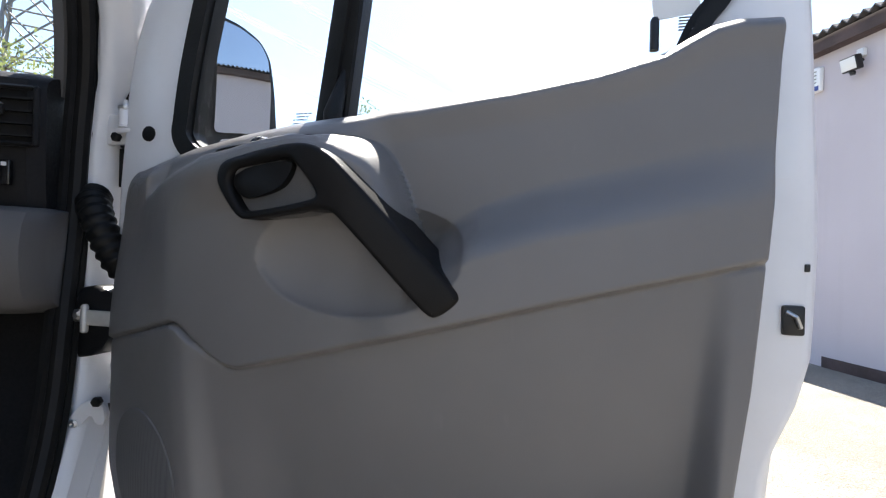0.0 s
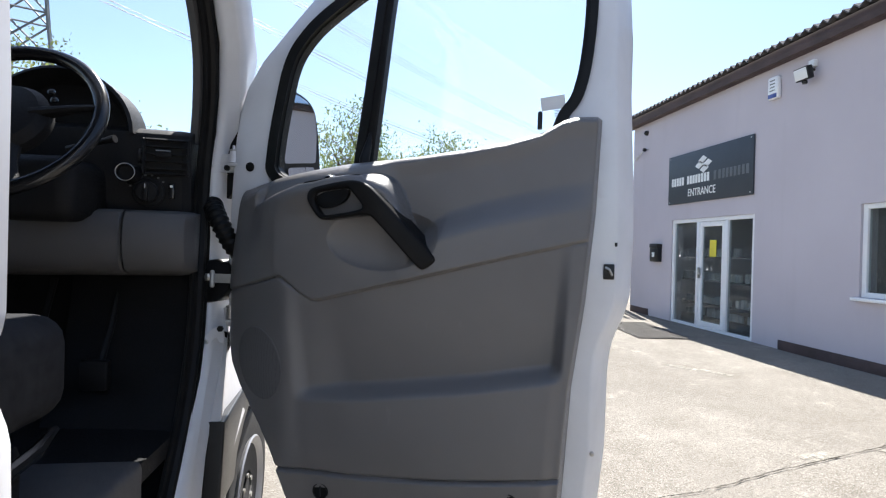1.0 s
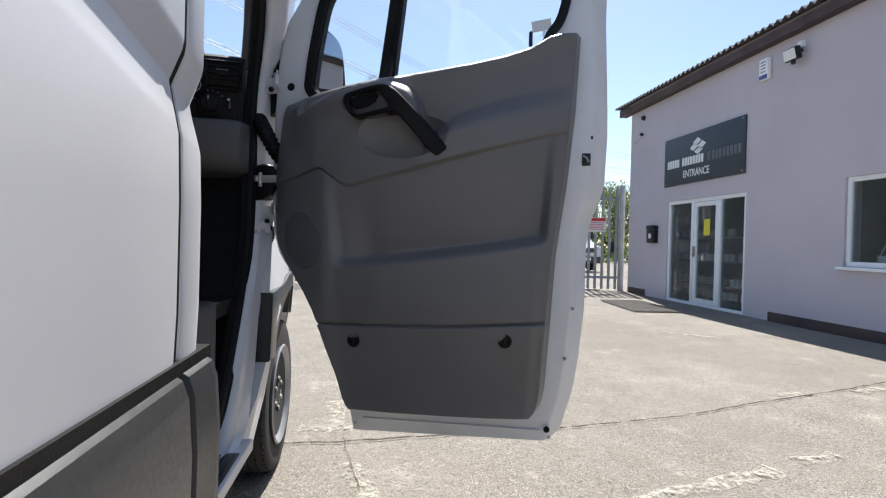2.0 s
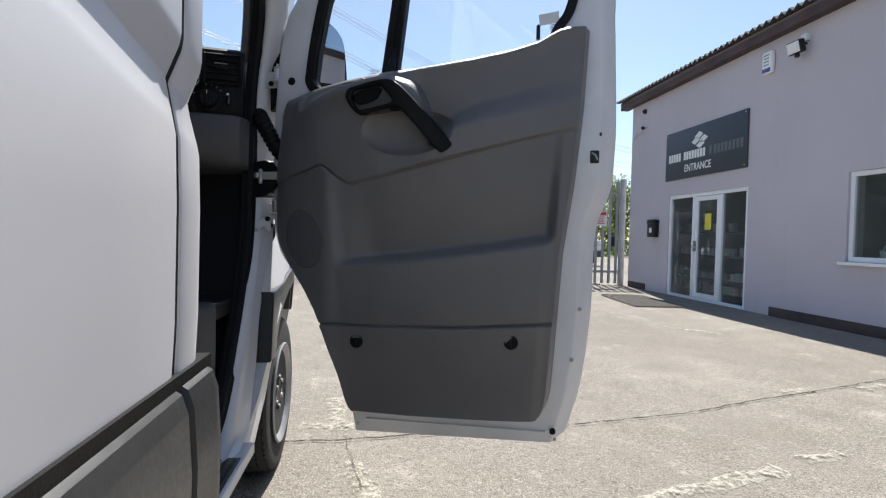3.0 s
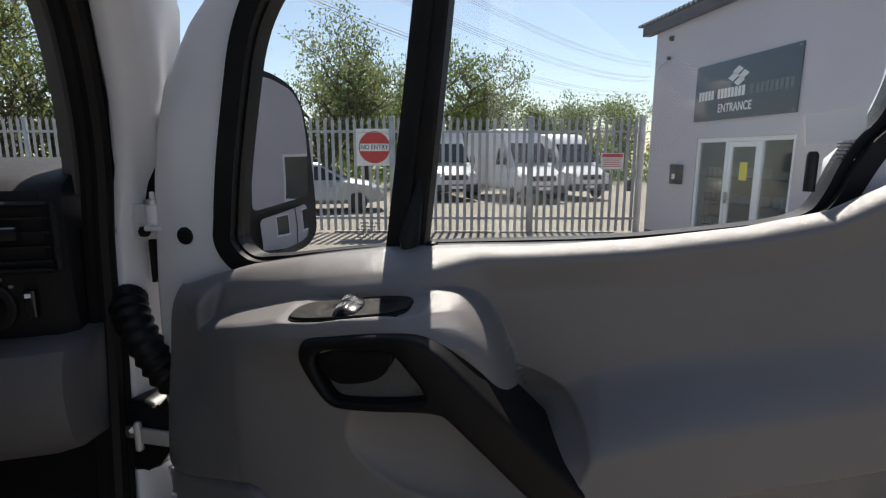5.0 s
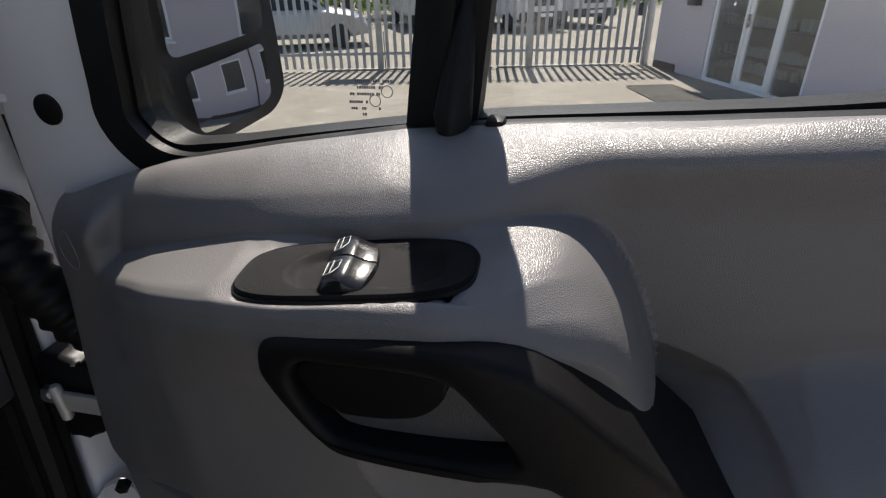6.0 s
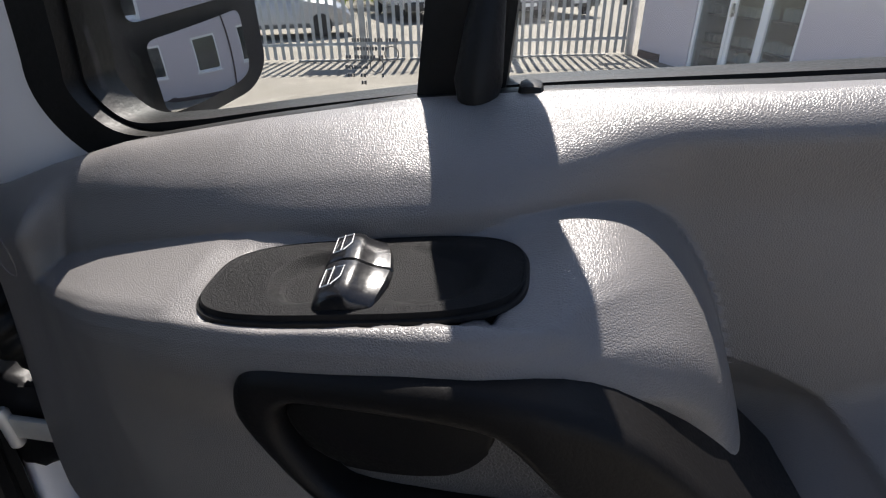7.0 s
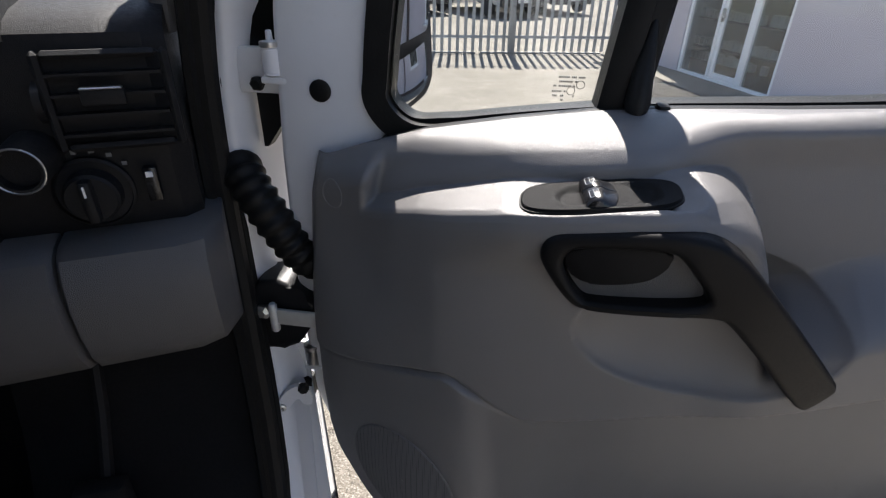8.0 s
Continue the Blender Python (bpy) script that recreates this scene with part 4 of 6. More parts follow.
for z, a, b in FLANGE:
    a, b = Vector((*a, z)), Vector((*b, z))
    nrm = Vector((b.y - a.y, -(b.x - a.x), 0)).normalized()
    rows.append([a - nrm * 0.05, a, a.lerp(b, 0.1) + nrm * 0.006, a.lerp(b, 0.45) + nrm * 0.008, a.lerp(b, 0.5) + nrm * 0.003, a.lerp(b, 0.93) + nrm * 0.003, b, b - nrm * 0.02 + (b - a).normalized() * 0.01, b - nrm * 0.12])
add_grid(bm, rows)
part("pillar_flange", bm, M_WHITE_IN, van, "white painted hinge pillar", angle=60)
BRACKET = rounded([(-0.120, 1.084), (-0.117, 1.096), (-0.088, 1.130), (-0.062, 1.124), (-0.056, 1.085), (-0.072, 1.085), (-0.080, 1.104), (-0.092, 1.090), (-0.106, 1.072), (-0.116, 1.074)], 1)
bracket = part("pillar_bracket", prism(BRACKET, 0.052, 0.062, lambda a, b, h: (a, h, b), 0.002), M_WHITE_IN, van, "white painted bracket screwed to the pillar", angle=50)
part("bracket_screw", lathe([(0.0075, -0.002), (0.0075, 0.002), (0.004, 0.004), (0.0005, 0.0015)], 16, Matrix.Translation((-0.108, 0.051, 1.087)) @ Matrix.Rotation(radians(90), 4, "X")), M_STEEL, bracket)
part("bracket_bolt", lathe([(0.009, -0.002), (0.009, 0.007), (0.006, 0.010)], 6, Matrix.Translation((-0.069, 0.051, 1.126)) @ Matrix.Rotation(radians(90), 4, "X")), M_RUBBER_GAP, bracket)
bm = box((-0.16, -1.0, 0.47), (-0.02, -0.32, 0.505), 0.008)
part("step", bm, M_WHITE_IN, van)
bm = bmesh.new()
for k in range(6):
    add_box(bm, (-0.135 + k * 0.018, -0.95, 0.505), (-0.125 + k * 0.018, -0.45, 0.513), 0.002, 1)
add_box(bm, (-0.14, -0.97, 0.503), (-0.03, -0.43, 0.508), 0.003)
part("step_tread", bm, M_BLACK, van, "black ribbed step tread")
bm = bmesh.new()
add_grid(bm, [[(p.x - 0.012, p.y + 0.004, p.z), (p.x - 0.05, p.y + 0.02, p.z), (-0.50, p.y + 0.06, p.z)] for p in SEAL if 0.50 < p.z < 1.30])
part("footwell_liner", bm, M_DASH, van, "dark footwell side liner")
part("cab_floor", box((-1.86, -1.12, 0.83), (-0.14, 0.2, 0.875)), M_DASH, van, smooth=False)
part("step_riser", box((-0.42, -0.62, 0.50), (-0.135, -0.275, 0.885), 0.018, 3), M_TRIM, van, "grey moulded plastic step riser")
part("step_riser", box((-0.42, -1.0, 0.50), (-0.16, -0.60, 0.84), 0.018, 3), M_DASH, van)
part("footwell", box((-1.86, 0.16, 0.7), (-0.13, 0.22, 1.4)), M_DASH, van, smooth=False)
for x, z0 in ((-0.37, 1.02), (-0.55, 1.0)):
    bm = tube([(x, 0.12, 1.26), (x, 0.06, 1.12), (x, 0.0, z0)], 0.010, 8)
    add_box(bm, (x - 0.035, -0.03, z0 - 0.05), (x + 0.035, 0.0, z0 + 0.03), 0.006)
    part("pedal", bm, M_DASH, van, "black foot pedal")

# dashboard
DX0, DX1 = -1.84, -0.137
sec = rounded([(0.30, 1.70), (0.06, 1.672), (0.012, 1.655), (0.004, 1.63), (0.012, 1.45), (0.03, 1.40), (0.4, 1.36), (0.62, 1.66)], 1)
bm = bmesh.new()
rows = [[(x, p.x + off, p.y) for p in sec] for x, off in ((DX0, 0), (DX0 + 0.3, 0), (-0.9, 0), (-0.5, 0), (-0.2, 0), (DX1 - 0.02, 0.002), (DX1, 0.02))]
vs = [[bm.verts.new(Vector((q[0], q[1], q[2]))) for q in row] for row in rows]
for A, B in zip(vs, vs[1:]):
    for i in range(len(A)):
        j = (i + 1) % len(A)
        bm.faces.new((A[i], A[j], B[j], B[i]))
bm.faces.new(vs[-1])
bm.faces.new(vs[0][::-1])
dash = part("dashboard", bm, M_DASH, van, "black grained dashboard")
low = rounded([(-0.012, 1.440), (-0.048, 1.425), (-0.062, 1.36), (-0.045, 1.285), (0.0, 1.262), (0.16, 1.25), (0.16, 1.44)], 1)


def lower_piece(x0, x1, lip):
    bm = bmesh.new()
    st = [(x0, 0.006), (x0 + 0.004, 0.0), (x1 - lip, 0.0), (x1 - lip * 0.4, 0.012), (x1, 0.05)] if lip > 0.02 else [(x0, 0.006), (x0 + 0.004, 0.0), (x1 - 0.004, 0.0), (x1, 0.006)]
    vs = [[bm.verts.new((x, p.x + off, 1.35 + (p.y - 1.35) * (1 - off))) for p in low] for x, off in st]
    for A, B in zip(vs, vs[1:]):
        for i in range(len(A)):
            j = (i + 1) % len(A)
            bm.faces.new((A[i], A[j], B[j], B[i]))
    bm.faces.new(vs[-1])
    bm.faces.new(vs[0][::-1])
    return bm


part("knee_panel", lower_piece(-0.285, -0.118, 0.05), M_TRIM, van, "grey grained lower dash panel")
part("knee_panel", lower_piece(-0.66, -0.289, 0.0), M_TRIM, van, "grey grained lower dash panel")
part("knee_panel", lower_piece(-1.8, -0.80, 0.0), M_TRIM, van, "grey grained lower dash panel")
# air vent
vent = part("air_vent", frame_bars(bmesh.new(), 0, 0.12, 0, 0.1, 0.008, 0, 0.015), M_DASH, van, "black slatted air vent")
vent.matrix_local = Matrix(((0, -1, 0, -0.135), (1, 0, 0, -0.008), (0, 0, 1, 1.535), (0, 0, 0, 1)))
for k in range(4):
    part("slat", box((0.001, 0.009, 0.016 + k * 0.02), (0.014, 0.111, 0.019 + k * 0.02)), M_DASH, vent, smooth=False)
bm = box((-0.006, 0.045, 0.048), (0.003, 0.085, 0.064), 0.002)
part("vent_tab", bm, M_DASH, vent)
part("chrome_strip", box((-0.008, 0.046, 0.064), (0.0, 0.084, 0.0665), 0.001, 1), M_STEEL, vent, "chrome strip")
part("thumb_wheel", lathe([(0.022, 0.0), (0.022, 0.007)], 20, Matrix.Translation((-0.262, 0.012, 1.585)) @ Matrix.Rotation(radians(90), 4, "Y")), M_BLACK, van)
# light switch, level switch, ignition ring
knob_m = Matrix.Translation((-0.238, 0.006, 1.487)) @ Matrix.Rotation(radians(90), 4, "X")
knob = part("light_switch", lathe([(0.040, 0.0), (0.040, 0.005), (0.037, 0.007), (0.036, 0.004), (0.028, 0.004), (0.027, 0.022), (0.024, 0.025), (0.0005, 0.025)], 36, knob_m), M_DASH, van, "round black light switch")
part("grip", box((-0.244, -0.032, 1.463), (-0.232, -0.012, 1.511), 0.004), M_DASH, knob)
for k in range(7):
    a = radians(40 + k * 20)
    bm = box((-0.238 + 0.047 * math.cos(a) - 0.0025, 0.002, 1.487 + 0.047 * math.sin(a) - 0.002), (-0.238 + 0.047 * math.cos(a) + 0.0025, 0.0045, 1.487 + 0.047 * math.sin(a) + 0.002))
    part("switch_mark", bm, M_GREY_LINE, knob, smooth=False)
part("switch_mark", box((-0.239, -0.034, 1.495), (-0.237, -0.0325, 1.507)), M_SIGNWHITE, knob, "small white pointer", smooth=False)
lev = part("level_switch", box((-0.186, -0.006, 1.472), (-0.172, 0.006, 1.512), 0.002), M_GLOSSBLACK, van)
part("switch_mark", box((-0.183, -0.0085, 1.502), (-0.176, -0.0065, 1.508)), M_SIGNWHITE, lev, smooth=False)
ig_m = Matrix.Translation((-0.281, -0.045, 1.534)) @ Matrix.Rotation(radians(90), 4, "X")
ig = part("ignition_lock", lathe([(0.026, -0.070), (0.024, 0.0), (0.023, 0.003), (0.019, 0.003), (0.018, -0.008), (0.0005, -0.008)], 28, ig_m), M_DASH, van, "black ignition lock")
part("bright_ring", tube([ig_m @ Vector((0.0225 * math.cos(2 * math.pi * k / 28), 0.0225 * math.sin(2 * math.pi * k / 28), 0.003)) for k in range(28)], 0.0011, 6, closed=True), M_STEEL, ig, "thin bright ring")
# instrument hood
bm = bmesh.new()
rows = []
for k in range(21):
    a = math.pi * k / 20
    c, s = math.cos(a), math.sin(a)
    rows.append([(-0.475 + 0.06 * c, 0.30, 1.60 + 0.04 * s), (-0.475 + 0.178 * c, 0.08, 1.645 + 0.165 * s), (-0.475 + 0.186 * c, -0.03, 1.645 + 0.168 * s), (-0.475 + 0.178 * c, -0.035, 1.645 + 0.160 * s), (-0.475 + 0.15 * c, 0.03, 1.645 + 0.135 * s)])
add_grid(bm, rows)
bm.faces.new([bm.verts.new((-0.475 + 0.15 * math.cos(math.pi * k / 20), 0.03, 1.645 + 0.135 * math.sin(math.pi * k / 20))) for k in range(21)])
part("instrument_hood", bm, M_DASH, van)
part("column_shroud", box((-0.56, -0.18, 1.40), (-0.36, 0.05, 1.56), 0.04, 3), M_DASH, van)
# steering wheel
tilt = Matrix.Translation((-0.462, -0.245, 1.625)) @ Matrix.Rotation(radians(90 - 27), 4, "X")
circ = [tilt @ Vector((0.195 * math.cos(2 * math.pi * k / 48), 0.195 * math.sin(2 * math.pi * k / 48), 0)) for k in range(48)]
wheel = part("steering_wheel", tube(circ, 0.0165, 12, closed=True), M_GLOSSBLACK, van, "black steering wheel with a worn sheen")
part("hub", lathe([(0.085, -0.03), (0.09, 0.0), (0.075, 0.02), (0.03, 0.03), (0.0005, 0.032)], 28, tilt), M_DASH, wheel)
for a in (12, 168, 250, 290):
    d = Vector((math.cos(radians(a)), math.sin(radians(a)), 0))
    part("spoke", tube([tilt @ (d * 0.06 + Vector((0, 0, 0.0))), tilt @ (d * 0.13 + Vector((0, 0, 0.004))), tilt @ (d * 0.19)], [0.03, 0.018, 0.016], 10, flat=0.5), M_DASH, wheel)
for a in (20, 34, 146, 160):
    d = Vector((math.cos(radians(a)), math.sin(radians(a)), 0)) * 0.108 + Vector((0, 0, 0.02))
    part("wheel_button", lathe([(0.008, 0), (0.008, 0.004), (0.005, 0.006)], 10, tilt @ Matrix.Translation(d)), M_GLOSSBLACK, wheel, "small glossy button")
part("stalk", tube([(-0.40, -0.12, 1.58), (-0.30, -0.15, 1.60), (-0.275, -0.155, 1.605)], [0.008, 0.007, 0.01], 10), M_BLACK, van)

# windscreen and pillars
bm = bmesh.new()
add_grid(bm, [[(x, 0.60 + 0.06 * (1 - ((x + 0.98) / 0.85) ** 2), 1.64) for x in (-1.83, -1.4, -0.98, -0.56, -0.14)], [(x, -0.36 + 0.05 * (1 - ((x + 0.98) / 0.8) ** 2), 2.42) for x in (-1.76, -1.4, -0.98, -0.56, -0.20)]])
ws_ob = part("windscreen", bm, M_GLASS, van)
ws_ob.visible_shadow = False
for sx in (-0.115, -1.86):
    part("windscreen_pillar", tube([(sx, 0.66, 1.60), (sx + (0.0 if sx > -1 else 0.03), 0.15, 2.0), (sx - (0.04 if sx > -1 else -0.06), -0.40, 2.42)], [0.045, 0.035, 0.04], 10), M_WHITE, van)
bm = bmesh.new()
add_grid(bm, [[(-0.98 + (x + 0.98) * (1 - 0.2 * y), y, z) for x in (-1.86, -1.5, -0.98, -0.45, -0.09)] for y, z in ((0.66, 1.62), (0.95, 1.52), (1.35, 1.36), (1.62, 1.14), (1.72, 0.86), (1.74, 0.45))])
part("bonnet", bm, M_WHITE, van)
# front wing with its wheel arch
WING_X = [(-0.40, -0.040), (-0.05, -0.038), (0.10, -0.058), (0.30, -0.086), (0.50, -0.090), (0.80, -0.095), (1.2, -0.17), (1.74, -0.37)]
WING = [(-0.42, 0.45), (-0.14, 0.425), (0.06, 0.51), (0.20, 0.61), (0.28, 0.68), (0.36, 0.745), (0.46, 0.80), (0.60, 0.838), (0.75, 0.85), (0.90, 0.838), (1.02, 0.80), (1.12, 0.74), (1.20, 0.65), (1.25, 0.55), (1.26, 0.42), (1.70, 0.42), (1.74, 0.85), (1.62, 1.14), (1.35, 1.36), (0.95, 1.52), (0.6, 1.60), (0.20, 1.60), (0.145, 1.27), (0.09, 1.10), (0.035, 1.0), (-0.03, 0.885), (-0.065, 0.66), (-0.17, 0.575), (-0.28, 0.51)]
part("front_wing", prism(WING, -0.09, 0.0, lambda a, b, h: (h + lerp_table(WING_X, a) - 0.05 * sstep(1.1, 1.6, b) * sstep(0.1, 0.5, a) - 0.02 * sstep(0.66, 0.45, b), a, b), 0.008), M_WHITE, van, angle=50)
part("front_wing", prism(WING, -1.90, -1.83, lambda a, b, h: (h, a, b)), M_WHITE, van)
TRIM = [(-0.074, 0.662), (0.215, 0.612), (0.29, 0.678), (0.37, 0.742), (0.47, 0.795), (0.60, 0.832), (0.75, 0.845), (0.90, 0.832), (1.02, 0.795), (1.12, 0.735), (1.20, 0.65), (1.26, 0.65), (1.19, 0.77), (1.08, 0.85), (0.92, 0.895), (0.75, 0.91), (0.60, 0.898), (0.48, 0.872), (0.40, 0.868), (-0.034, 0.884)]
part("arch_trim", prism(TRIM, -0.06, 0.012, lambda a, b, h: (h + lerp_table(WING_X, a), a, b), 0.008), M_BLACK, van, "black plastic wheel arch trim", angle=50)


def van_wheel(y, x, flip=1):
    m = Matrix.Translation((x, y, 0.322)) @ Matrix.Rotation(radians(90), 4, "Y")
    prof = [(0.215, -0.10), (0.30, -0.112), (0.335, -0.105), (0.348, -0.085)]
    for k in range(5):
        w = -0.078 + k * 0.036
        prof += [(0.350, w), (0.350, w + 0.026), (0.343, w + 0.028), (0.343, w + 0.034)]
    prof += [(0.348, 0.098), (0.335, 0.112), (0.30, 0.118), (0.215, 0.105)]
    w = part("wheel", lathe(prof, 48, m), M_TYRE, van, "road-worn black tyre on a silver steel rim")
    rim = part("rim", lathe([(0.214, -0.09), (0.205, -0.07), (0.205, 0.09), (0.232, 0.120), (0.226, 0.126), (0.200, 0.112), (0.185, 0.085), (0.16, 0.078), (0.12, 0.092), (0.085, 0.105), (0.055, 0.105), (0.0005, 0.10)], 36, m), M_RIM, w)
    for k in range(6):
        a = 2 * math.pi * k / 6
        part("wheel_nut", lathe([(0.011, 0.0), (0.011, 0.007), (0.006, 0.009)], 6, m @ Matrix.Translation((0.07 * math.cos(a), 0.07 * math.sin(a), 0.104))), M_STEEL, w)
    for k in range(8):
        a = 2 * math.pi * (k + 0.5) / 8
        part("rim_hole", lathe([(0.018, 0.0), (0.018, 0.003)], 10, m @ Matrix.Translation((0.14 * math.cos(a), 0.14 * math.sin(a), 0.0862))), M_GRILLE, w)
    bm = bmesh.new()
    for k in range(60):
        a = 2 * math.pi * k / 60
        add_box(bm, (-0.007, -0.004, -0.10), (0.004, 0.004, -0.03), m=m @ Matrix.Rotation(a, 4, "Z") @ Matrix.Translation((0.3455, 0, 0)))
        add_box(bm, (-0.007, -0.004, 0.04), (0.004, 0.004, 0.105), m=m @ Matrix.Rotation(a + 0.05, 4, "Z") @ Matrix.Translation((0.3455, 0, 0)))
    tagged(part("tread_block", bm, M_TYRE, w, smooth=False), "rubber tread blocks", kind="stuff")


van_wheel(0.75, -0.248)
van_wheel(0.75, -1.75)
van_wheel(-3.6, -0.165)
van_wheel(-3.6, -1.79)
part("wheel_housing", box((-0.5, 0.27, 0.70), (-0.37, 1.23, 1.0), 0.05), M_GRILLE, van)
part("underbody", box((-1.8, -5.0, 0.42), (-0.14, 0.0, 0.50)), M_GRILLE, van, smooth=False)
part("front_bumper", box((-1.60, 1.66, 0.32), (-0.38, 1.86, 0.72), 0.08, 3), M_CLAD, van)

DASH_TURN = Matrix.Translation((-0.154, 0.03, 0.020)) @ Matrix.Rotation(radians(8), 4, "Z") @ Matrix.Translation((0.140, -0.03, 0.0))
for ob in van.children:
    if ob.name.split(".")[0] in ("body_side", "door_pillar", "sill_cladding", "sill_gap_shade", "panel_gap"):
        ob.location = (0.036, 0.036, 0.012)
    elif ob.name.split(".")[0] in ("dashboard", "knee_panel", "air_vent", "thumb_wheel", "light_switch", "level_switch", "ignition_lock"):
        ob.matrix_basis = DASH_TURN @ ob.matrix_basis
    elif ob.name.split(".")[0] in ("instrument_hood", "column_shroud", "steering_wheel", "stalk"):
        ob.location += Vector((0.008, 0.0, 0.018))

# driver's seat
seat = part("driver_seat", box((-0.76, -1.02, 0.88), (-0.24, -0.50, 1.02), 0.03), M_DASH, van, "black cloth driver's seat")
part("cushion", box((-0.77, -1.04, 1.02), (-0.235, -0.36, 1.23), 0.06, 4), M_SEAT, seat)
part("backrest", box((-0.76, -1.12, 1.10), (-0.24, -0.95, 1.80), 0.06, 4, m=Matrix.Rotation(radians(6), 4, "X") @ Matrix.Translation((0, 0.13, 0.05))), M_SEAT, seat)
part("seat_lever", tube([(-0.225, -0.62, 0.98), (-0.215, -0.52, 1.0), (-0.225, -0.45, 1.015)], [0.012, 0.013, 0.008], 8), M_GLOSSBLACK, seat)
part("passenger_seat", box((-1.75, -1.04, 0.9), (-0.9, -0.42, 1.17), 0.06, 4), M_SEAT, van)

# ---- the open door ----
door = thing("van_door", "open white van door with a grey plastic inner panel", "door", (-0.014, 0.0354, 0.008), -21.0)
BELT = [(-0.02, 1.510), (0.03, 1.520), (0.075, 1.536), (0.14, 1.555), (0.24, 1.573), (0.34, 1.588), (0.42, 1.595), (0.53, 1.605), (0.66, 1.620), (0.765, 1.637), (0.845, 1.657), (0.875, 1.674), (0.90, 1.687), (0.93, 1.693), (1.0, 1.691)]
LEFT = [(0.494, 0.305), (0.500, 0.292), (0.509, 0.278), (0.525, 0.264), (0.55, 0.253), (0.63, 0.233), (0.764, 0.190), (0.833, 0.158), (0.89, 0.120), (0.985, 0.034), (1.04, -0.008), (1.08, -0.022), (1.15, -0.028), (1.32, -0.024), (1.46, -0.010), (1.52, 0.006)]
RIGHT = [(0.506, 0.835), (0.512, 0.856), (0.524, 0.874), (0.542, 0.888), (0.57, 0.898), (0.61, 0.904), (0.81, 0.917), (1.03, 0.930), (1.24, 0.958), (1.46, 0.978), (1.69, 0.988)]
GROOVE = [(-0.05, 1.228), (0.01, 1.238), (0.10, 1.260), (0.186, 1.283), (0.200, 1.280), (0.255, 1.242), (0.282, 1.228), (0.302, 1.227), (0.41, 1.254), (0.525, 1.284), (0.667, 1.320), (0.80, 1.353), (0.89, 1.374), (0.964, 1.392), (1.0, 1.40)]
RIDGE = [(0.49, 1.34), (0.54, 1.370), (0.57, 1.397), (0.62, 1.428), (0.70, 1.453), (0.80, 1.475), (0.89, 1.494), (0.964, 1.508)]
POCKET = [(0.0, 0.975), (0.25, 0.993), (0.44, 1.013), (0.70, 1.048), (0.91, 1.085)]
PLINE = [(0.1, 0.785), (0.2, 0.790), (0.353, 0.793), (0.628, 0.803), (0.92, 0.826)]
METAL = [(0.36, -0.128), (0.5, -0.095), (0.7, -0.055), (1.0, -0.028), (1.3, -0.018), (1.7, -0.022), (2.0, -0.035), (2.3, -0.06)]


FRONT = [(-0.03, 0.0), (0.0, 0.016), (0.05, 0.034), (0.080, 0.050), (0.12, 0.078), (0.18, 0.112), (0.25, 0.139), (0.32, 0.151), (0.38, 0.157), (0.44, 0.158), (0.50, 0.148), (0.56, 0.128), (0.70, 0.105), (0.85, 0.08), (0.96, 0.06), (0.985, 0.045)]
LOWER = [(-0.03, 0.005), (-0.015, 0.024), (0.0, 0.040), (0.04, 0.064), (0.10, 0.090), (0.15, 0.109), (0.205, 0.127), (0.225, 0.128), (0.26, 0.121), (0.33, 0.118), (0.42, 0.118), (0.52, 0.113), (0.62, 0.106), (0.72, 0.097), (0.85, 0.078), (0.96, 0.06), (0.985, 0.045)]
SHELF = [(0.0, 0.0), (0.001, 0.03), (0.010, 0.82), (0.0135, 0.91), (0.020, 0.965), (0.028, 0.99), (0.04, 1.0)]


FOOT = [(0.09, 0.030), (0.12, 0.041), (0.16, 0.050), (0.20, 0.059), (0.25, 0.069), (0.30, 0.077), (0.335, 0.081)]
ROLL = [(0.03, 0.016), (0.08, 0.020), (0.12, 0.027), (0.18, 0.036), (0.24, 0.043), (0.46, 0.043), (0.62, 0.052)]
PAD = [(0.0, 0.0), (0.003, 0.08), (0.013, 0.44), (0.026, 0.70), (0.042, 0.87), (0.060, 0.96), (0.08, 1.0)]


SHELF_Z = [(0.05, 1.474), (0.09, 1.482), (0.15, 1.503), (0.245, 1.5282), (0.333, 1.5435), (0.39, 1.5505), (0.43, 1.5535)]
PLATE_U, PLATE_W = 0.335, 0.112


def shelf_z(u):
    return lerp_table(SHELF_Z, u) - 0.062 * (max(0.0, u - 0.43) / 0.08) ** 3.0


def plate_seat(u, w, z):
    """The shelf lies flush round the switch plate and is let in beneath it."""
    e = max(abs(u - PLATE_U) / 0.0735, abs(w - PLATE_W) / 0.0270)
    flush = 1.5343 + 0.130 * (u - PLATE_U) - 0.13 * (w - PLATE_W) - 0.0014 - 0.0016 * sstep(0.0, 0.020, w - PLATE_W)
    k = 1 - sstep(1.08, 1.32, e)
    low = 0.010 + 0.010 * sstep(0.35, 0.40, u)
    top = (1 - sstep(low, low + 0.010, shelf_z(u) - z)) * (1 - sstep(0.0003, 0.004, z - shelf_z(u)))
    return z + top * ((flush - z) * k - 0.012 * (1 - sstep(0.76, 0.90, e)))


def soft_table(table, u):
    return sum(lerp_table(table, u + k * 0.007) for k in (-2, -1, 0, 1, 2)) / 5


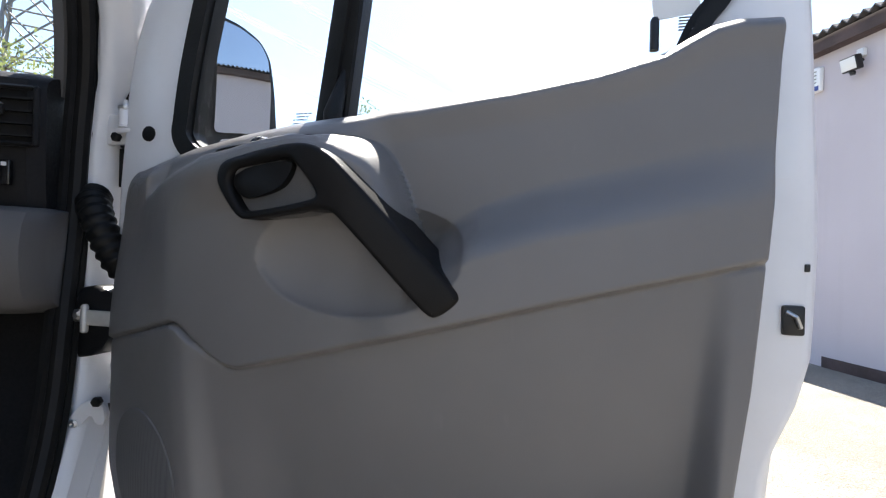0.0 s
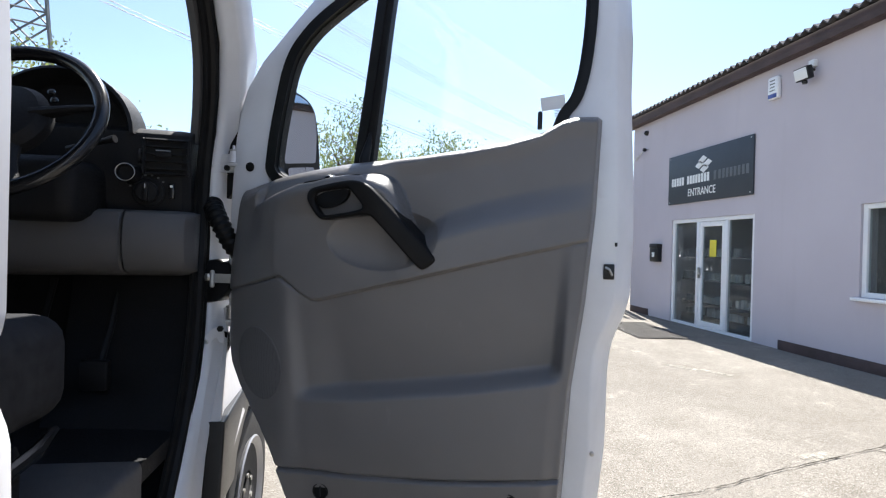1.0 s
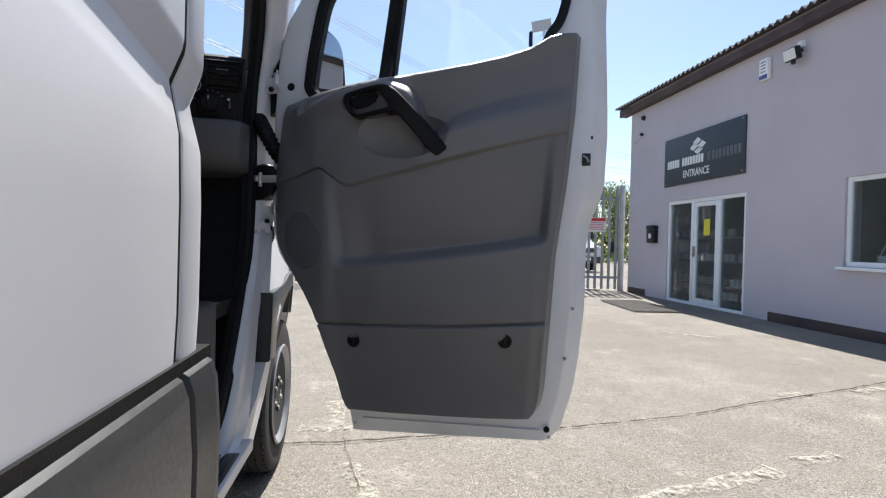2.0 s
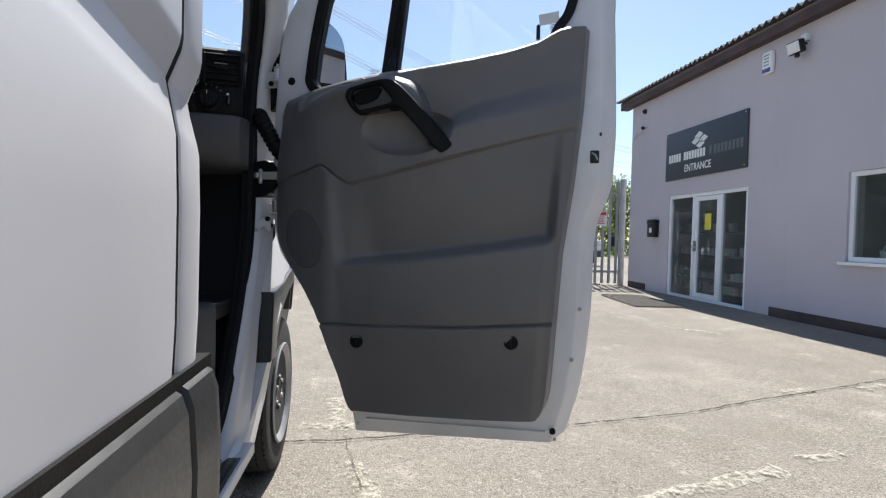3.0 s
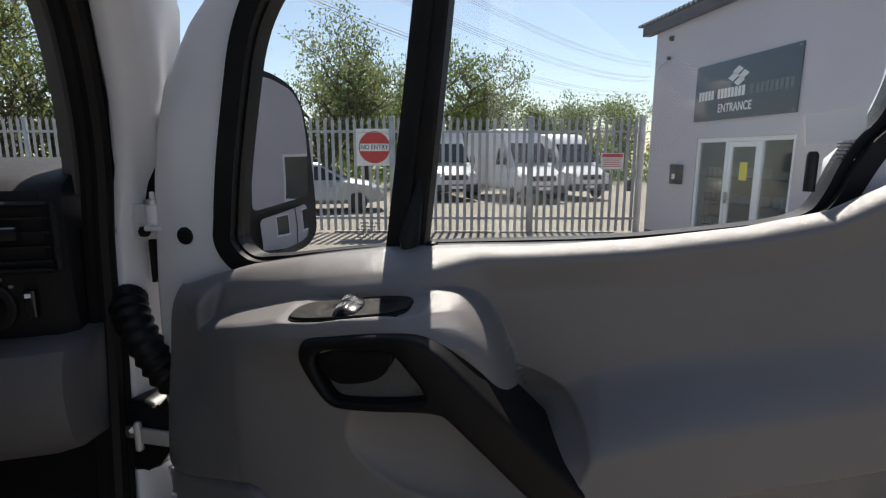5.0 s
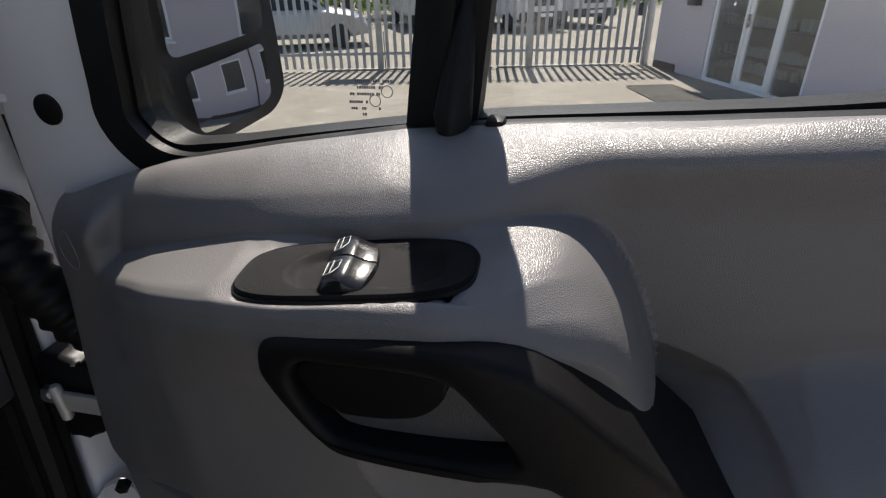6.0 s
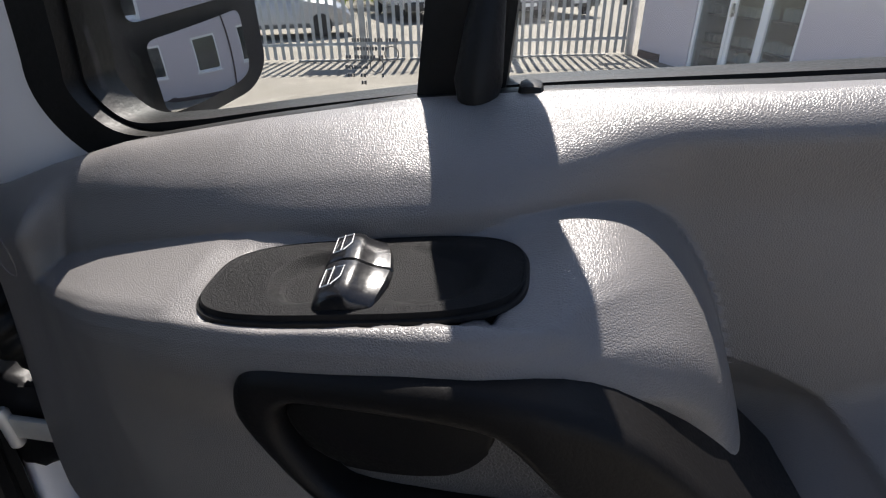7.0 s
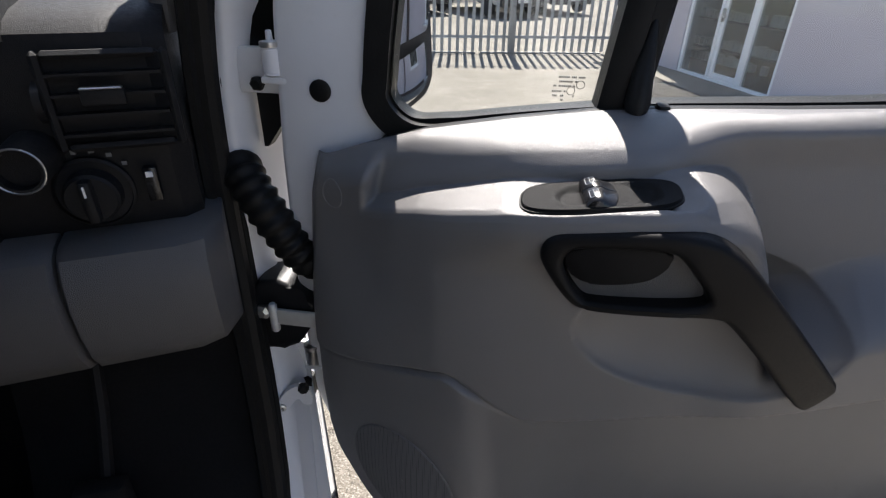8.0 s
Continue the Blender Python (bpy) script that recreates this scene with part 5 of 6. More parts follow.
def panel_w(u, z):
    """How far the inner panel stands out at a place."""
    d = lerp_table(BELT, u) - z
    front = soft_table(FRONT, u)
    zs = shelf_z(u)
    # rolled top edge, the hollow wall below it that coves out again towards the shelf
    belt = min(lerp_table(ROLL, u), front + 0.004)
    wall = belt - 0.007 * sstep(0.015, 0.060, d) * sstep(0.074, 0.10, u)
    wall += (min(lerp_table(FOOT, u), front) - wall) * sstep(0.050, 0.0, z - zs) * sstep(0.070, 0.085, u) * (1 - sstep(0.37, 0.50, u))
    # switch shelf with the arm pad at its end; elbow bulge behind the handle
    m = 0.0
    if u < 0.60:
        k = sstep(0.385, 0.485, u)
        m = lerp_table(SHELF, zs - z) * (1 - k) + lerp_table(PAD, zs - z) * k
    if u > 0.45:
        m = max(m, sstep(-0.034, 0.046, lerp_table(RIDGE, u) - z) * sstep(0.42, 0.50, u))
    # the hollow ends in a slanted facet at the hinge side
    m = max(m, (1 - sstep(0.074, 0.096, u - 0.22 * max(0.0, z - 1.490))) * sstep(0.0, 0.040, d))
    level = wall + (front - wall) * m
    zg = lerp_table(GROOVE, u)
    zp = lerp_table(POCKET, u)
    below = sstep(0.002, -0.005, z - zg)
    # the lower half stands back from the upper one
    lower = soft_table(LOWER, u)
    # the cheek at the hinge side leans out from the shelf down to the groove
    lean = max(below, sstep(0.0, 1.0, (zs - 0.01 - z) / max(0.05, zs - 0.01 - zg)) * (1 - sstep(0.06, 0.24, u)))
    level += (lower - front) * lean * m
    over = max(0.0, front - 0.105)
    level -= over * over / (over + 0.025) * sstep(0.030, 0.095, lerp_table(SHELF_Z, u) - z) * (1 - sstep(0.46, 0.60, u)) * m * (1 - below)
    # scoop under the handle
    sc = ((u - 0.470) / 0.140) ** 2 + ((z - 1.385) / 0.076) ** 2
    level -= 0.026 * max(0.0, 1 - sc) ** 0.6 * sstep(1.47, 1.42, z) * (1 - below)
    roll = 0.024
    w = 0.002 + level * math.sqrt(max(0.0, 1 - (1 - min(1.0, d / roll)) ** 2))
    w -= 0.008 * math.exp(-((z - zg) / 0.0030) ** 2)
    inset = (0.45 * sstep(0.205, 0.245, u - 0.12 * (1.28 - z)) + 0.55 * sstep(0.235, 0.355, u - 0.15 * (1.2 - z))) * (1 - sstep(0.890, 0.925, u + 0.06 * (1.3 - z)))
    if below > 0:
        f = min(1.0, max(0.0, (zg - z) / max(0.05, zg - zp)))
        hollow = 0.012 + 0.040 * f ** 1.3
        w -= below * inset * hollow * sstep(-0.03, 0.014, z - zp)
        w -= below * 0.006 * (1 - inset)
    zl = lerp_table(PLINE, u)
    w -= 0.010 * math.exp(-((z - zl) / 0.0036) ** 2)
    w += 0.006 * sstep(0.004, -0.008, z - zl)
    w -= 0.050 * sstep(0.90, 0.50, z)
    return w


def belt_dip(u):
    """The top edge falls a little towards the glass."""
    return 0.017 * sstep(0.34, 0.84, u) * (1 - sstep(0.88, 0.96, u))


def panel_place(u, z):
    lo, hi = lerp_table(LEFT, z), lerp_table(RIGHT, z)
    v = u
    if u < 0.30:
        v = lo + (u + 0.03) / 0.33 * (0.30 - lo)
    elif u > 0.82:
        v = 0.82 + (u - 0.82) / 0.165 * (hi - 0.82)
    return v


us = [-0.03 + 1.015 * k / 300 for k in range(301)]
rows = []
NZ = 600
for i in range(NZ + 1):
    s = i / NZ
    row = []
    for u in us:
        top, bot = lerp_table(BELT, panel_place(u, 1.6)), 0.494 + 0.02 * u
        # denser rows near the top edge and the shelf
        f = s / 0.45 * 0.22 if s < 0.45 else 0.22 + (s - 0.45) / 0.55 * 0.78
        z = top + (bot - top) * f
        v = panel_place(u, z)
        w = panel_w(v, z)
        e = min(sstep(-0.002, 0.016, v - lerp_table(LEFT, z)), sstep(-0.002, 0.014, lerp_table(RIGHT, z) - v), sstep(-0.001, 0.014, z - bot))
        m = lerp_table(METAL, z) + 0.004
        dip = belt_dip(v) * sstep(0.034, 0.004, w) * sstep(0.05, 0.0, top - z)
        row.append((v, -(m + (w - m) * (0.12 + 0.88 * e)), plate_seat(v, w, z) - dip))
    rows.append(row)
bm = bmesh.new()
add_grid(bm, rows)
panel = part("inner_panel", bm, M_PANEL, door, "grey grained plastic inner panel with moulded pockets", angle=80)

# painted metal of the door
OUT_L = [(0.372, 0.222), (0.49, 0.212), (0.60, 0.19), (0.78, 0.12), (0.92, 0.03), (1.00, -0.03), (1.08, -0.052), (1.30, -0.056), (1.50, -0.052), (1.60, -0.046), (1.666, -0.042), (1.75, -0.030), (1.816, -0.012), (1.897, 0.036), (1.992, 0.122), (2.07, 0.192), (2.16, 0.29), (2.22, 0.40)]
OUT_R = [(0.372, 0.950), (0.41, 0.962), (0.51, 0.982), (0.59, 0.995), (0.69, 1.008), (0.85, 1.022), (1.05, 1.023), (1.12, 1.030), (1.15, 1.040), (1.205, 1.062), (1.25, 1.074), (1.41, 1.080), (1.5, 1.078), (1.77, 1.067), (1.92, 1.068), (2.03, 1.062), (2.12, 1.05), (2.22, 1.00)]
WIN_L = [(1.50, 0.106), (1.53, 0.094), (1.56, 0.092), (1.65, 0.100), (1.75, 0.115), (1.81, 0.126), (1.86, 0.135), (1.91, 0.155), (1.95, 0.185), (1.988, 0.222), (2.064, 0.325), (2.15, 0.44)]
WIN_R = [(1.70, 0.880), (1.715, 0.896), (1.743, 0.922), (1.79, 0.937), (1.845, 0.947), (1.93, 0.955), (2.02, 0.959), (2.09, 0.952), (2.13, 0.92), (2.15, 0.87)]


def metal_strip(bm, zs, left, right, thick, edge=0.010, rim=0.0):
    rows = []
    for z in zs:
        a, b, w = left(z), right(z), lerp_table(METAL, z)
        k = [(a, w - thick), (a, w - edge), (a + edge * 0.3, w - edge * 0.3), (a + edge, w), ((a + b) / 2, w + 0.0015), (b - edge, w), (b - edge * 0.3, w - edge * 0.3), (b, w - edge), (b, w - thick), (a, w - thick)]
        if rim:
            k[5:9] = [(b - rim - edge, w), (b - rim, w - 0.005), (b - 0.007, w - 0.096), (b, w - 0.104), (b, w - 0.118), (b - 0.02, w - 0.122)]
        rows.append([(u, -q, z + 0.05 * max(0.0, u - 0.2) * sstep(0.62, 0.40, z)) for u, q in k])
    add_grid(bm, rows)
    for row in (rows[0], rows[-1]):
        bm.faces.new([bm.verts.new(p) for p in row[:-1]])


def zsteps(a, b, n):
    return [a + (b - a) * k / n for k in range(n + 1)]


bm = bmesh.new()
metal_strip(bm, zsteps(0.372, 1.50, 46), lambda z: lerp_table(OUT_L, z), lambda z: lerp_table(OUT_R, z), 0.075, rim=0.042)
part("door_shell", bm, M_WHITE_IN, door, "white painted door shell", angle=50)
bm = bmesh.new()
metal_strip(bm, zsteps(1.50, 2.15, 38), lambda z: lerp_table(OUT_L, z), lambda z: lerp_table(WIN_L, z), 0.026)
metal_strip(bm, zsteps(2.15, 2.22, 4), lambda z: lerp_table(OUT_L, z), lambda z: lerp_table(OUT_R, z), 0.07)
part("window_frame", bm, M_WHITE_IN, door, "white painted window frame", angle=50)
bm = bmesh.new()
metal_strip(bm, zsteps(1.50, 2.15, 38), lambda z: lerp_table(WIN_R, z) if z > 1.70 else 0.885, lambda z: lerp_table(OUT_R, z), 0.07, rim=0.042)
part("window_frame", bm, M_WHITE_IN, door, "white painted window frame", angle=50)
part("belt_rail", box((0.06, 0.028, 1.44), (0.90, 0.06, 1.500), 0.004), M_WHITE_IN, door)

# pressed bead along the door's foot
path = [Vector((0.27 + 0.62 * k / 12, -lerp_table(METAL, 0.425) - 0.0005, 0.425 + 0.02 * k / 12)) for k in range(13)]
part("edge_bead", tube(path, 0.004, 6), M_WHITE_IN, door)

# rubber channel round the glass
loop = [(lerp_table(WIN_L, z), z) for z in (1.60, 1.65, 1.74, 1.796, 1.86, 1.91, 1.95, 1.988, 2.064, 2.14)] + [(0.5, 2.15), (0.7, 2.155), (0.88, 2.15)] + [(lerp_table(WIN_R, z), z) for z in (2.09, 2.02, 1.93, 1.845, 1.79, 1.743, 1.715)] + [(u, lerp_table(BELT, u) - belt_dip(u) - 0.007) for u in (0.87, 0.84, 0.80, 0.645, 0.50, 0.39, 0.255)] + [(0.175, 1.556), (0.154, 1.553), (0.134, 1.553), (0.118, 1.558), (0.105, 1.568), (0.096, 1.580), (0.093, 1.590)]
loop = rounded([(u, z, 0) for u, z in loop], 2)


def channel(r0, r1, w0, w1, wide=0.0):
    """A band that follows the window's edge, from r0 inside it to r1 outside."""
    c = Vector((0.5, 1.85, 0))
    rows = []
    n = len(loop)
    for i, p in enumerate(loop + [loop[0]]):
        t = (loop[(i + 1) % n] - loop[(i - 1) % n]).normalized()
        nin = Vector((-t.y, t.x, 0))
        if nin.dot(c - p) < 0:
            nin = -nin
        m = lerp_table(METAL, p.y)
        lowf = 1.0 - 0.5 * sstep(0.10, 0.19, p.x) * (1 - sstep(0.84, 0.89, p.x)) if p.y < lerp_table(BELT, p.x) + 0.04 else 1.0
        hinge_side = (1 - sstep(0.11, 0.17, p.x)) if p.y < 1.62 else (1 - sstep(0.25, 0.45, p.x))
        a, b = p - nin * (r1 * lowf + wide * hinge_side), p + nin * r0 * lowf * (1 - 0.7 * hinge_side)
        rows.append([(a.x, -(m + w0), a.y), (a.x, -(m + w1), a.y), (b.x, -(m + w1), b.y), (b.x, -(m + w0), b.y)])
    bm = bmesh.new()
    add_grid(bm, rows)
    return bm


bm = channel(0.004, 0.016, -0.03, 0.010, 0.012)
part("glass_channel", bm, M_RUBBER_GAP, door, "black rubber glass channel", angle=40)
bm = channel(0.014, -0.003, -0.035, -0.004)
part("glass_channel", bm, M_RUBBER_GAP, door, angle=40)
# divider between the panes
bm = bmesh.new()
rows = []
for z, a, b in ((1.56, 0.331, 0.385), (1.60, 0.336, 0.390), (1.8, 0.361, 0.411), (2.0, 0.383, 0.430), (2.15, 0.397, 0.445)):
    m = lerp_table(METAL, z)
    rows.append([(a, -(m - 0.03), z), (a + 0.002, -(m + 0.008), z), (a + 0.012, -(m + 0.013), z), (a + 0.030, -(m + 0.013), z), (a + 0.032, -(m + 0.006), z), (b - 0.004, -(m + 0.006), z), (b, -(m + 0.002), z), (b, -(m - 0.03), z)])
add_grid(bm, rows)
part("window_divider", bm, M_RUBBER_GAP, door, "black window divider post", angle=30)
part("divider_foot", tube([(0.384, 0.034, 1.704), (0.381, 0.020, 1.664), (0.377, 0.006, 1.624), (0.375, -0.004, 1.598), (0.375, -0.010, 1.580)], [0.005, 0.009, 0.015, 0.018, 0.012], 16, flat=0.75), M_RUBBER_GAP, door)
part("divider_foot", box((0.397, -0.006, 1.580), (0.411, 0.016, 1.597), 0.004), M_RUBBER_GAP, door)
# weather strips that close the slot at the glass
bm = bmesh.new()
rows = []
for k in range(41):
    u = 0.09 + 0.80 * k / 40
    z = lerp_table(BELT, u) - belt_dip(u)
    rows.append([(u, -0.004, z - 0.004), (u, 0.004, z - 0.001), (u, 0.018, z - 0.001), (u, 0.031, z - 0.006), (u, 0.033, z - 0.03)])
add_grid(bm, rows)
part("weather_strip", bm, M_RUBBER_GAP, door, "black rubber strip along the glass", angle=50)
bm = bmesh.new()
rows = []
for k in range(41):
    u = 0.09 + 0.80 * k / 40
    z = lerp_table(BELT, u) - 0.016 - belt_dip(u)
    rows.append([(u, 0.041, z - 0.02), (u, 0.042, z), (u, 0.050, z - 0.003), (u, 0.056, z - 0.03)])
add_grid(bm, rows)
part("weather_strip", bm, M_RUBBER_GAP, door, angle=50)
# panes
for name, pts in (("quarter_pane", [(0.10, 1.53), (0.30, 1.53), (0.350, 1.53), (0.412, 2.16), (0.405, 2.16), (0.15, 1.92), (0.105, 1.80)]), ("main_pane", [(0.368, 1.53), (0.88, 1.61), (0.92, 1.69), (0.958, 1.9), (0.955, 2.15), (0.428, 2.15)])):
    bm = prism(pts, -0.0022, 0.0022, lambda a, b, h: (a, 0.036 + h + 0.022 * sstep(1.8, 2.2, b), b))
    g = part(name, bm, M_GLASS, door, "clear window pane", smooth=False)
    g.visible_shadow = False


BEZ = rounded([(0.285, 1.474), (0.284, 1.490), (0.289, 1.502), (0.298, 1.508), (0.317, 1.512), (0.398, 1.526), (0.440, 1.521), (0.476, 1.492), (0.602, 1.352), (0.609, 1.342), (0.608, 1.333), (0.583, 1.314), (0.574, 1.316), (0.561, 1.328), (0.470, 1.432), (0.447, 1.445), (0.335, 1.428), (0.316, 1.434)], 2)
HOLE = rounded([(0.306, 1.474), (0.308, 1.487), (0.314, 1.494), (0.325, 1.497), (0.396, 1.507), (0.410, 1.499), (0.440, 1.463), (0.434, 1.453), (0.340, 1.439), (0.326, 1.443)], 2)


HANDLE = [(0.284, 0.152), (0.32, 0.157), (0.37, 0.165), (0.42, 0.172), (0.48, 0.169), (0.54, 0.152), (0.61, 0.126)]


def handle_w(a, b, h):
    return (a, -(lerp_table(HANDLE, a) + h), b)


def moved_in(loop, d):
    """A closed outline shifted inwards (outwards where d is negative)."""
    out = []
    n = len(loop)
    area = sum(loop[i].x * loop[(i + 1) % n].y - loop[(i + 1) % n].x * loop[i].y for i in range(n))
    for i, p in enumerate(loop):
        t = loop[(i + 1) % n] - loop[i - 1]
        q = Vector((-t.y, t.x)).normalized() * (1 if area > 0 else -1)
        out.append(Vector((p.x, p.y)) + q * d)
    return out


def soft_plate(outer, hole, to3, depth, rim):
    """A plate with an opening whose edges are rounded over."""
    bm = bmesh.new()
    outer, hole = [Vector((p.x, p.y)) for p in outer], [Vector((p.x, p.y)) for p in hole]
    last = []
    for loop, sign in ((outer, 1), (hole, -1)):
        steps = [(0.0, depth[0])] + [(sign * rim * (1 - math.cos(k * math.pi / 8)), depth[1] - rim * (1 - math.sin(k * math.pi / 8))) for k in range(5)]
        prev = None
        for d, h in steps:
            ring = [bm.verts.new(to3(p.x, p.y, h)) for p in moved_in(loop, d)]
            if prev:
                for i in range(len(ring)):
                    j = (i + 1) % len(ring)
                    bm.faces.new((prev[i], prev[j], ring[j], ring[i]))
            prev = ring
        last.append(prev)
    edges = [bm.edges.get((r[i], r[(i + 1) % len(r)])) for r in last for i in range(len(r))]
    bmesh.ops.triangle_fill(bm, use_beauty=True, use_dissolve=False, edges=edges)
    return bm


handle = part("grab_handle", soft_plate(BEZ, HOLE, handle_w, (-0.10, 0.0), 0.0075), M_HANDLE, door, "black plastic grab handle", angle=60)
part("handle_well", prism(rounded([(0.298, 1.476), (0.306, 1.500), (0.400, 1.512), (0.450, 1.461), (0.442, 1.441), (0.330, 1.428)], 1), -0.075, -0.019, handle_w), M_TRIM, handle)
LEV = rounded([(0.304, 1.478), (0.314, 1.495), (0.396, 1.505), (0.404, 1.498), (0.390, 1.474), (0.368, 1.464), (0.342, 1.458), (0.322, 1.457)], 2)
part("release_lever", prism(LEV, -0.045, -0.009, handle_w, 0.003), M_HANDLE, handle, "black release lever")

# switch plate on the shelf
def onshelf(a, b, h):
    """a along the shelf, b across it (towards the cab), h up."""
    return (PLATE_U + a, -(PLATE_W + b), 1.5343 + 0.130 * a - 0.13 * b + h)


def oval(rx, ry, n=48, px=0.75, py=0.8):
    out = []
    for k in range(n):
        c, q = math.cos(2 * math.pi * k / n), math.sin(2 * math.pi * k / n)
        out.append((rx * math.copysign(abs(c) ** px, c), ry * math.copysign(abs(q) ** py, q)))
    return out


PLATE = oval(0.0735, 0.0270, 128, 0.55, 0.62)


def plate_h(a, b, r):
    """Height of the plate's face: a finger hollow by the rockers and a blank pocket at the rear end."""
    pocket = 0.0045 * sstep(0.014, 0.040, a) * (1 - sstep(0.64, 0.80, r))
    finger = 0.0050 * (1 - sstep(0.60, 1.0, math.hypot((a + 0.022) / 0.0205, b / 0.0200)))
    return 0.0012 - pocket - finger


bm = bmesh.new()
rows = []
for k in range(129):
    a, b = PLATE[k % 128]
    rows.append([onshelf(a * r, b * r, plate_h(a * r, b * r, r)) for r in [0.005] + [0.035 * j for j in range(1, 28)] + [0.975]] + [onshelf(a * 0.985, b * 0.985, 0.0016), onshelf(a, b, 0.0006), onshelf(a, b, -0.012)])
add_grid(bm, rows)
bmesh.ops.remove_doubles(bm, verts=bm.verts, dist=0.00005)
plate = part("switch_plate", bm, M_SWITCH, door, "black oval window switch plate", angle=45)
bm = tube([onshelf(a * 1.006, b * 1.015, -0.0026) for a, b in PLATE], 0.0016, 6, closed=True)
part("plate_gap", bm, M_RUBBER_GAP, plate, "dark gap round the plate")
# two rockers side by side: a rounded nose with the symbol, then a hollowed face that rises to a rim
ROCK = [(0, 0.20), (0.05, 0.55), (0.13, 0.82), (0.26, 1.0), (0.40, 1.03), (0.52, 0.95), (0.62, 0.72), (0.74, 0.50), (0.88, 0.34), (0.97, 0.28), (1.0, 0.05)]


def on_rocker(f, b, lift=0.0):
    """A place on the rockers' back, f from nose to rim, b across."""
    a = -0.0160 + 0.007 * b / 0.06 + f * (0.0325 - 0.009 * f * (b / 0.028) ** 2)
    return onshelf(a, b, 0.0010 + 0.0080 * lerp_table(ROCK, f) + lift)


for s in (-1, 1):
    rows = []
    for i in range(25):
        f = i / 24
        ring = []
        for q, dz in ((0.012, None), (0.012, -0.0012), (0.04, 0.0), (0.35, 0.0006), (0.7, 0.0), (0.90, -0.0010), (0.985, -0.0030), (1.0, None)):
            p = on_rocker(f, s * 0.0238 * q, dz or 0.0)
            flat = on_rocker(f, s * 0.0238 * q, -0.0080 * lerp_table(ROCK, f) - 0.004)
            ring.append(flat if dz is None or p[2] < flat[2] else p)
        rows.append(ring)
    bm = bmesh.new()
    add_grid(bm, rows)
    for row in (rows[0], rows[-1]):
        bm.faces.new([bm.verts.new(p) for p in row])
    rk = part("rocker", bm, M_GLOSSBLACK, plate, "smooth black window rocker switch", angle=50)
    # outline of a car window on the nose
    c = s * 0.0120
    marks = [on_rocker(f, c + b, 0.0009) for f, b in ((0.12, -0.0060), (0.12, 0.0060), (0.28, 0.0060), (0.38, 0.001), (0.38, -0.0060))]
    bm = tube(marks, 0.00026, 4, closed=True)
    add_tube(bm, [on_rocker(0.24, c - 0.0060, 0.0009), on_rocker(0.24, c + 0.0060, 0.0009)], 0.00024, 4)
    part("switch_mark", bm, M_SIGNWHITE, rk, "small white window symbol", smooth=False)


def panel_front(u, z, h=0.0):
    return (u, -(panel_w(u, z) + h), z)


# speaker grille
bm = bmesh.new()
sp_c, n = (0.128, 1.055), 40
rows = []
for r, h in ((1.0, 0.0005), (0.985, 0.0022), (0.95, 0.0018), (0.7, 0.003), (0.4, 0.004), (0.02, 0.0045)):
    row = []
    for k in range(n + 1):
        a = 2 * math.pi * k / n
        p = (sp_c[0] + r * (0.082 * math.cos(a) + 0.012 * math.sin(a)), sp_c[1] + r * (0.088 * math.sin(a) - 0.03 * math.cos(a)))
        row.append(panel_front(max(p[0], lerp_table(LEFT, p[1]) + 0.012), p[1], h))
    rows.append(row)
add_grid(bm, rows)
part("speaker_grille", bm, M_MESH, door, "dark perforated speaker grille", angle=80)
# screw caps, plugs and bolts
for u, z in ((0.319, 0.744), (0.790, 0.768)):
    w = panel_w(u, z)
    bm = lathe([(0.021, -0.004), (0.021, 0.003), (0.0190, 0.0035), (0.0175, 0.0018), (0.0005, 0.0018)], 24, Matrix.Translation((u, -w, z)) @ Matrix.Rotation(radians(90), 4, "X"))
    cap = part("screw_cap", bm, M_RUBBER_GAP, door, "round black screw cap")
    part("slot", box((u - 0.002, -w - 0.0035, z - 0.014), (u + 0.002, -w, z + 0.014)), M_BLACK, cap, smooth=False)
for u, z, r in ((0.012, 1.588, 0.0135), (0.912, 0.452, 0.010)):
    w = lerp_table(METAL, z)
    part("rubber_plug", lathe([(r, -0.004), (r, 0.002), (r * 0.7, 0.004), (0.0005, 0.0035)], 20, Matrix.Translation((u, -w - 0.0015, z)) @ Matrix.Rotation(radians(90), 4, "X")), M_RUBBER_GAP, door, "round black rubber plug")
for u, z in ((0.985, 0.86), (0.965, 0.70), (0.92, 0.425), (0.238, 0.402)):
    w = lerp_table(METAL, z)
    part("bolt", lathe([(0.006, -0.002), (0.006, 0.003), (0.003, 0.005)], 10, Matrix.Translation((u, -w - 0.001, z)) @ Matrix.Rotation(radians(90), 4, "X")), M_STEEL, door)
ring = tube([panel_front(0.034 + 0.014 * math.cos(2 * math.pi * k / 28), 1.476 + 0.018 * math.sin(2 * math.pi * k / 28), -0.0003) for k in range(28)], 0.0009, 6, closed=True)
part("plug_outline", ring, M_PANEL, door)
# latch in the rear edge
latch = part("latch", box((1.000, 0.013, 1.300), (1.026, 0.045, 1.338), 0.003), M_BLACK, door, "black latch opening with a steel claw")
part("edge_slot", box((1.025, 0.017, 1.381), (1.0315, 0.026, 1.391), 0.001), M_BLACK, door)
part("claw", tube([(1.004, 0.013, 1.330), (1.014, 0.009, 1.324), (1.020, 0.012, 1.310)], 0.003, 8), M_STEEL, latch)
part("lock_pin", lathe([(0.006, -0.01), (0.006, 0.030), (0.004, 0.034)], 12, Matrix.Translation((0.838, 0.004, 1.680))), M_BLACK, door, "black lock pin")
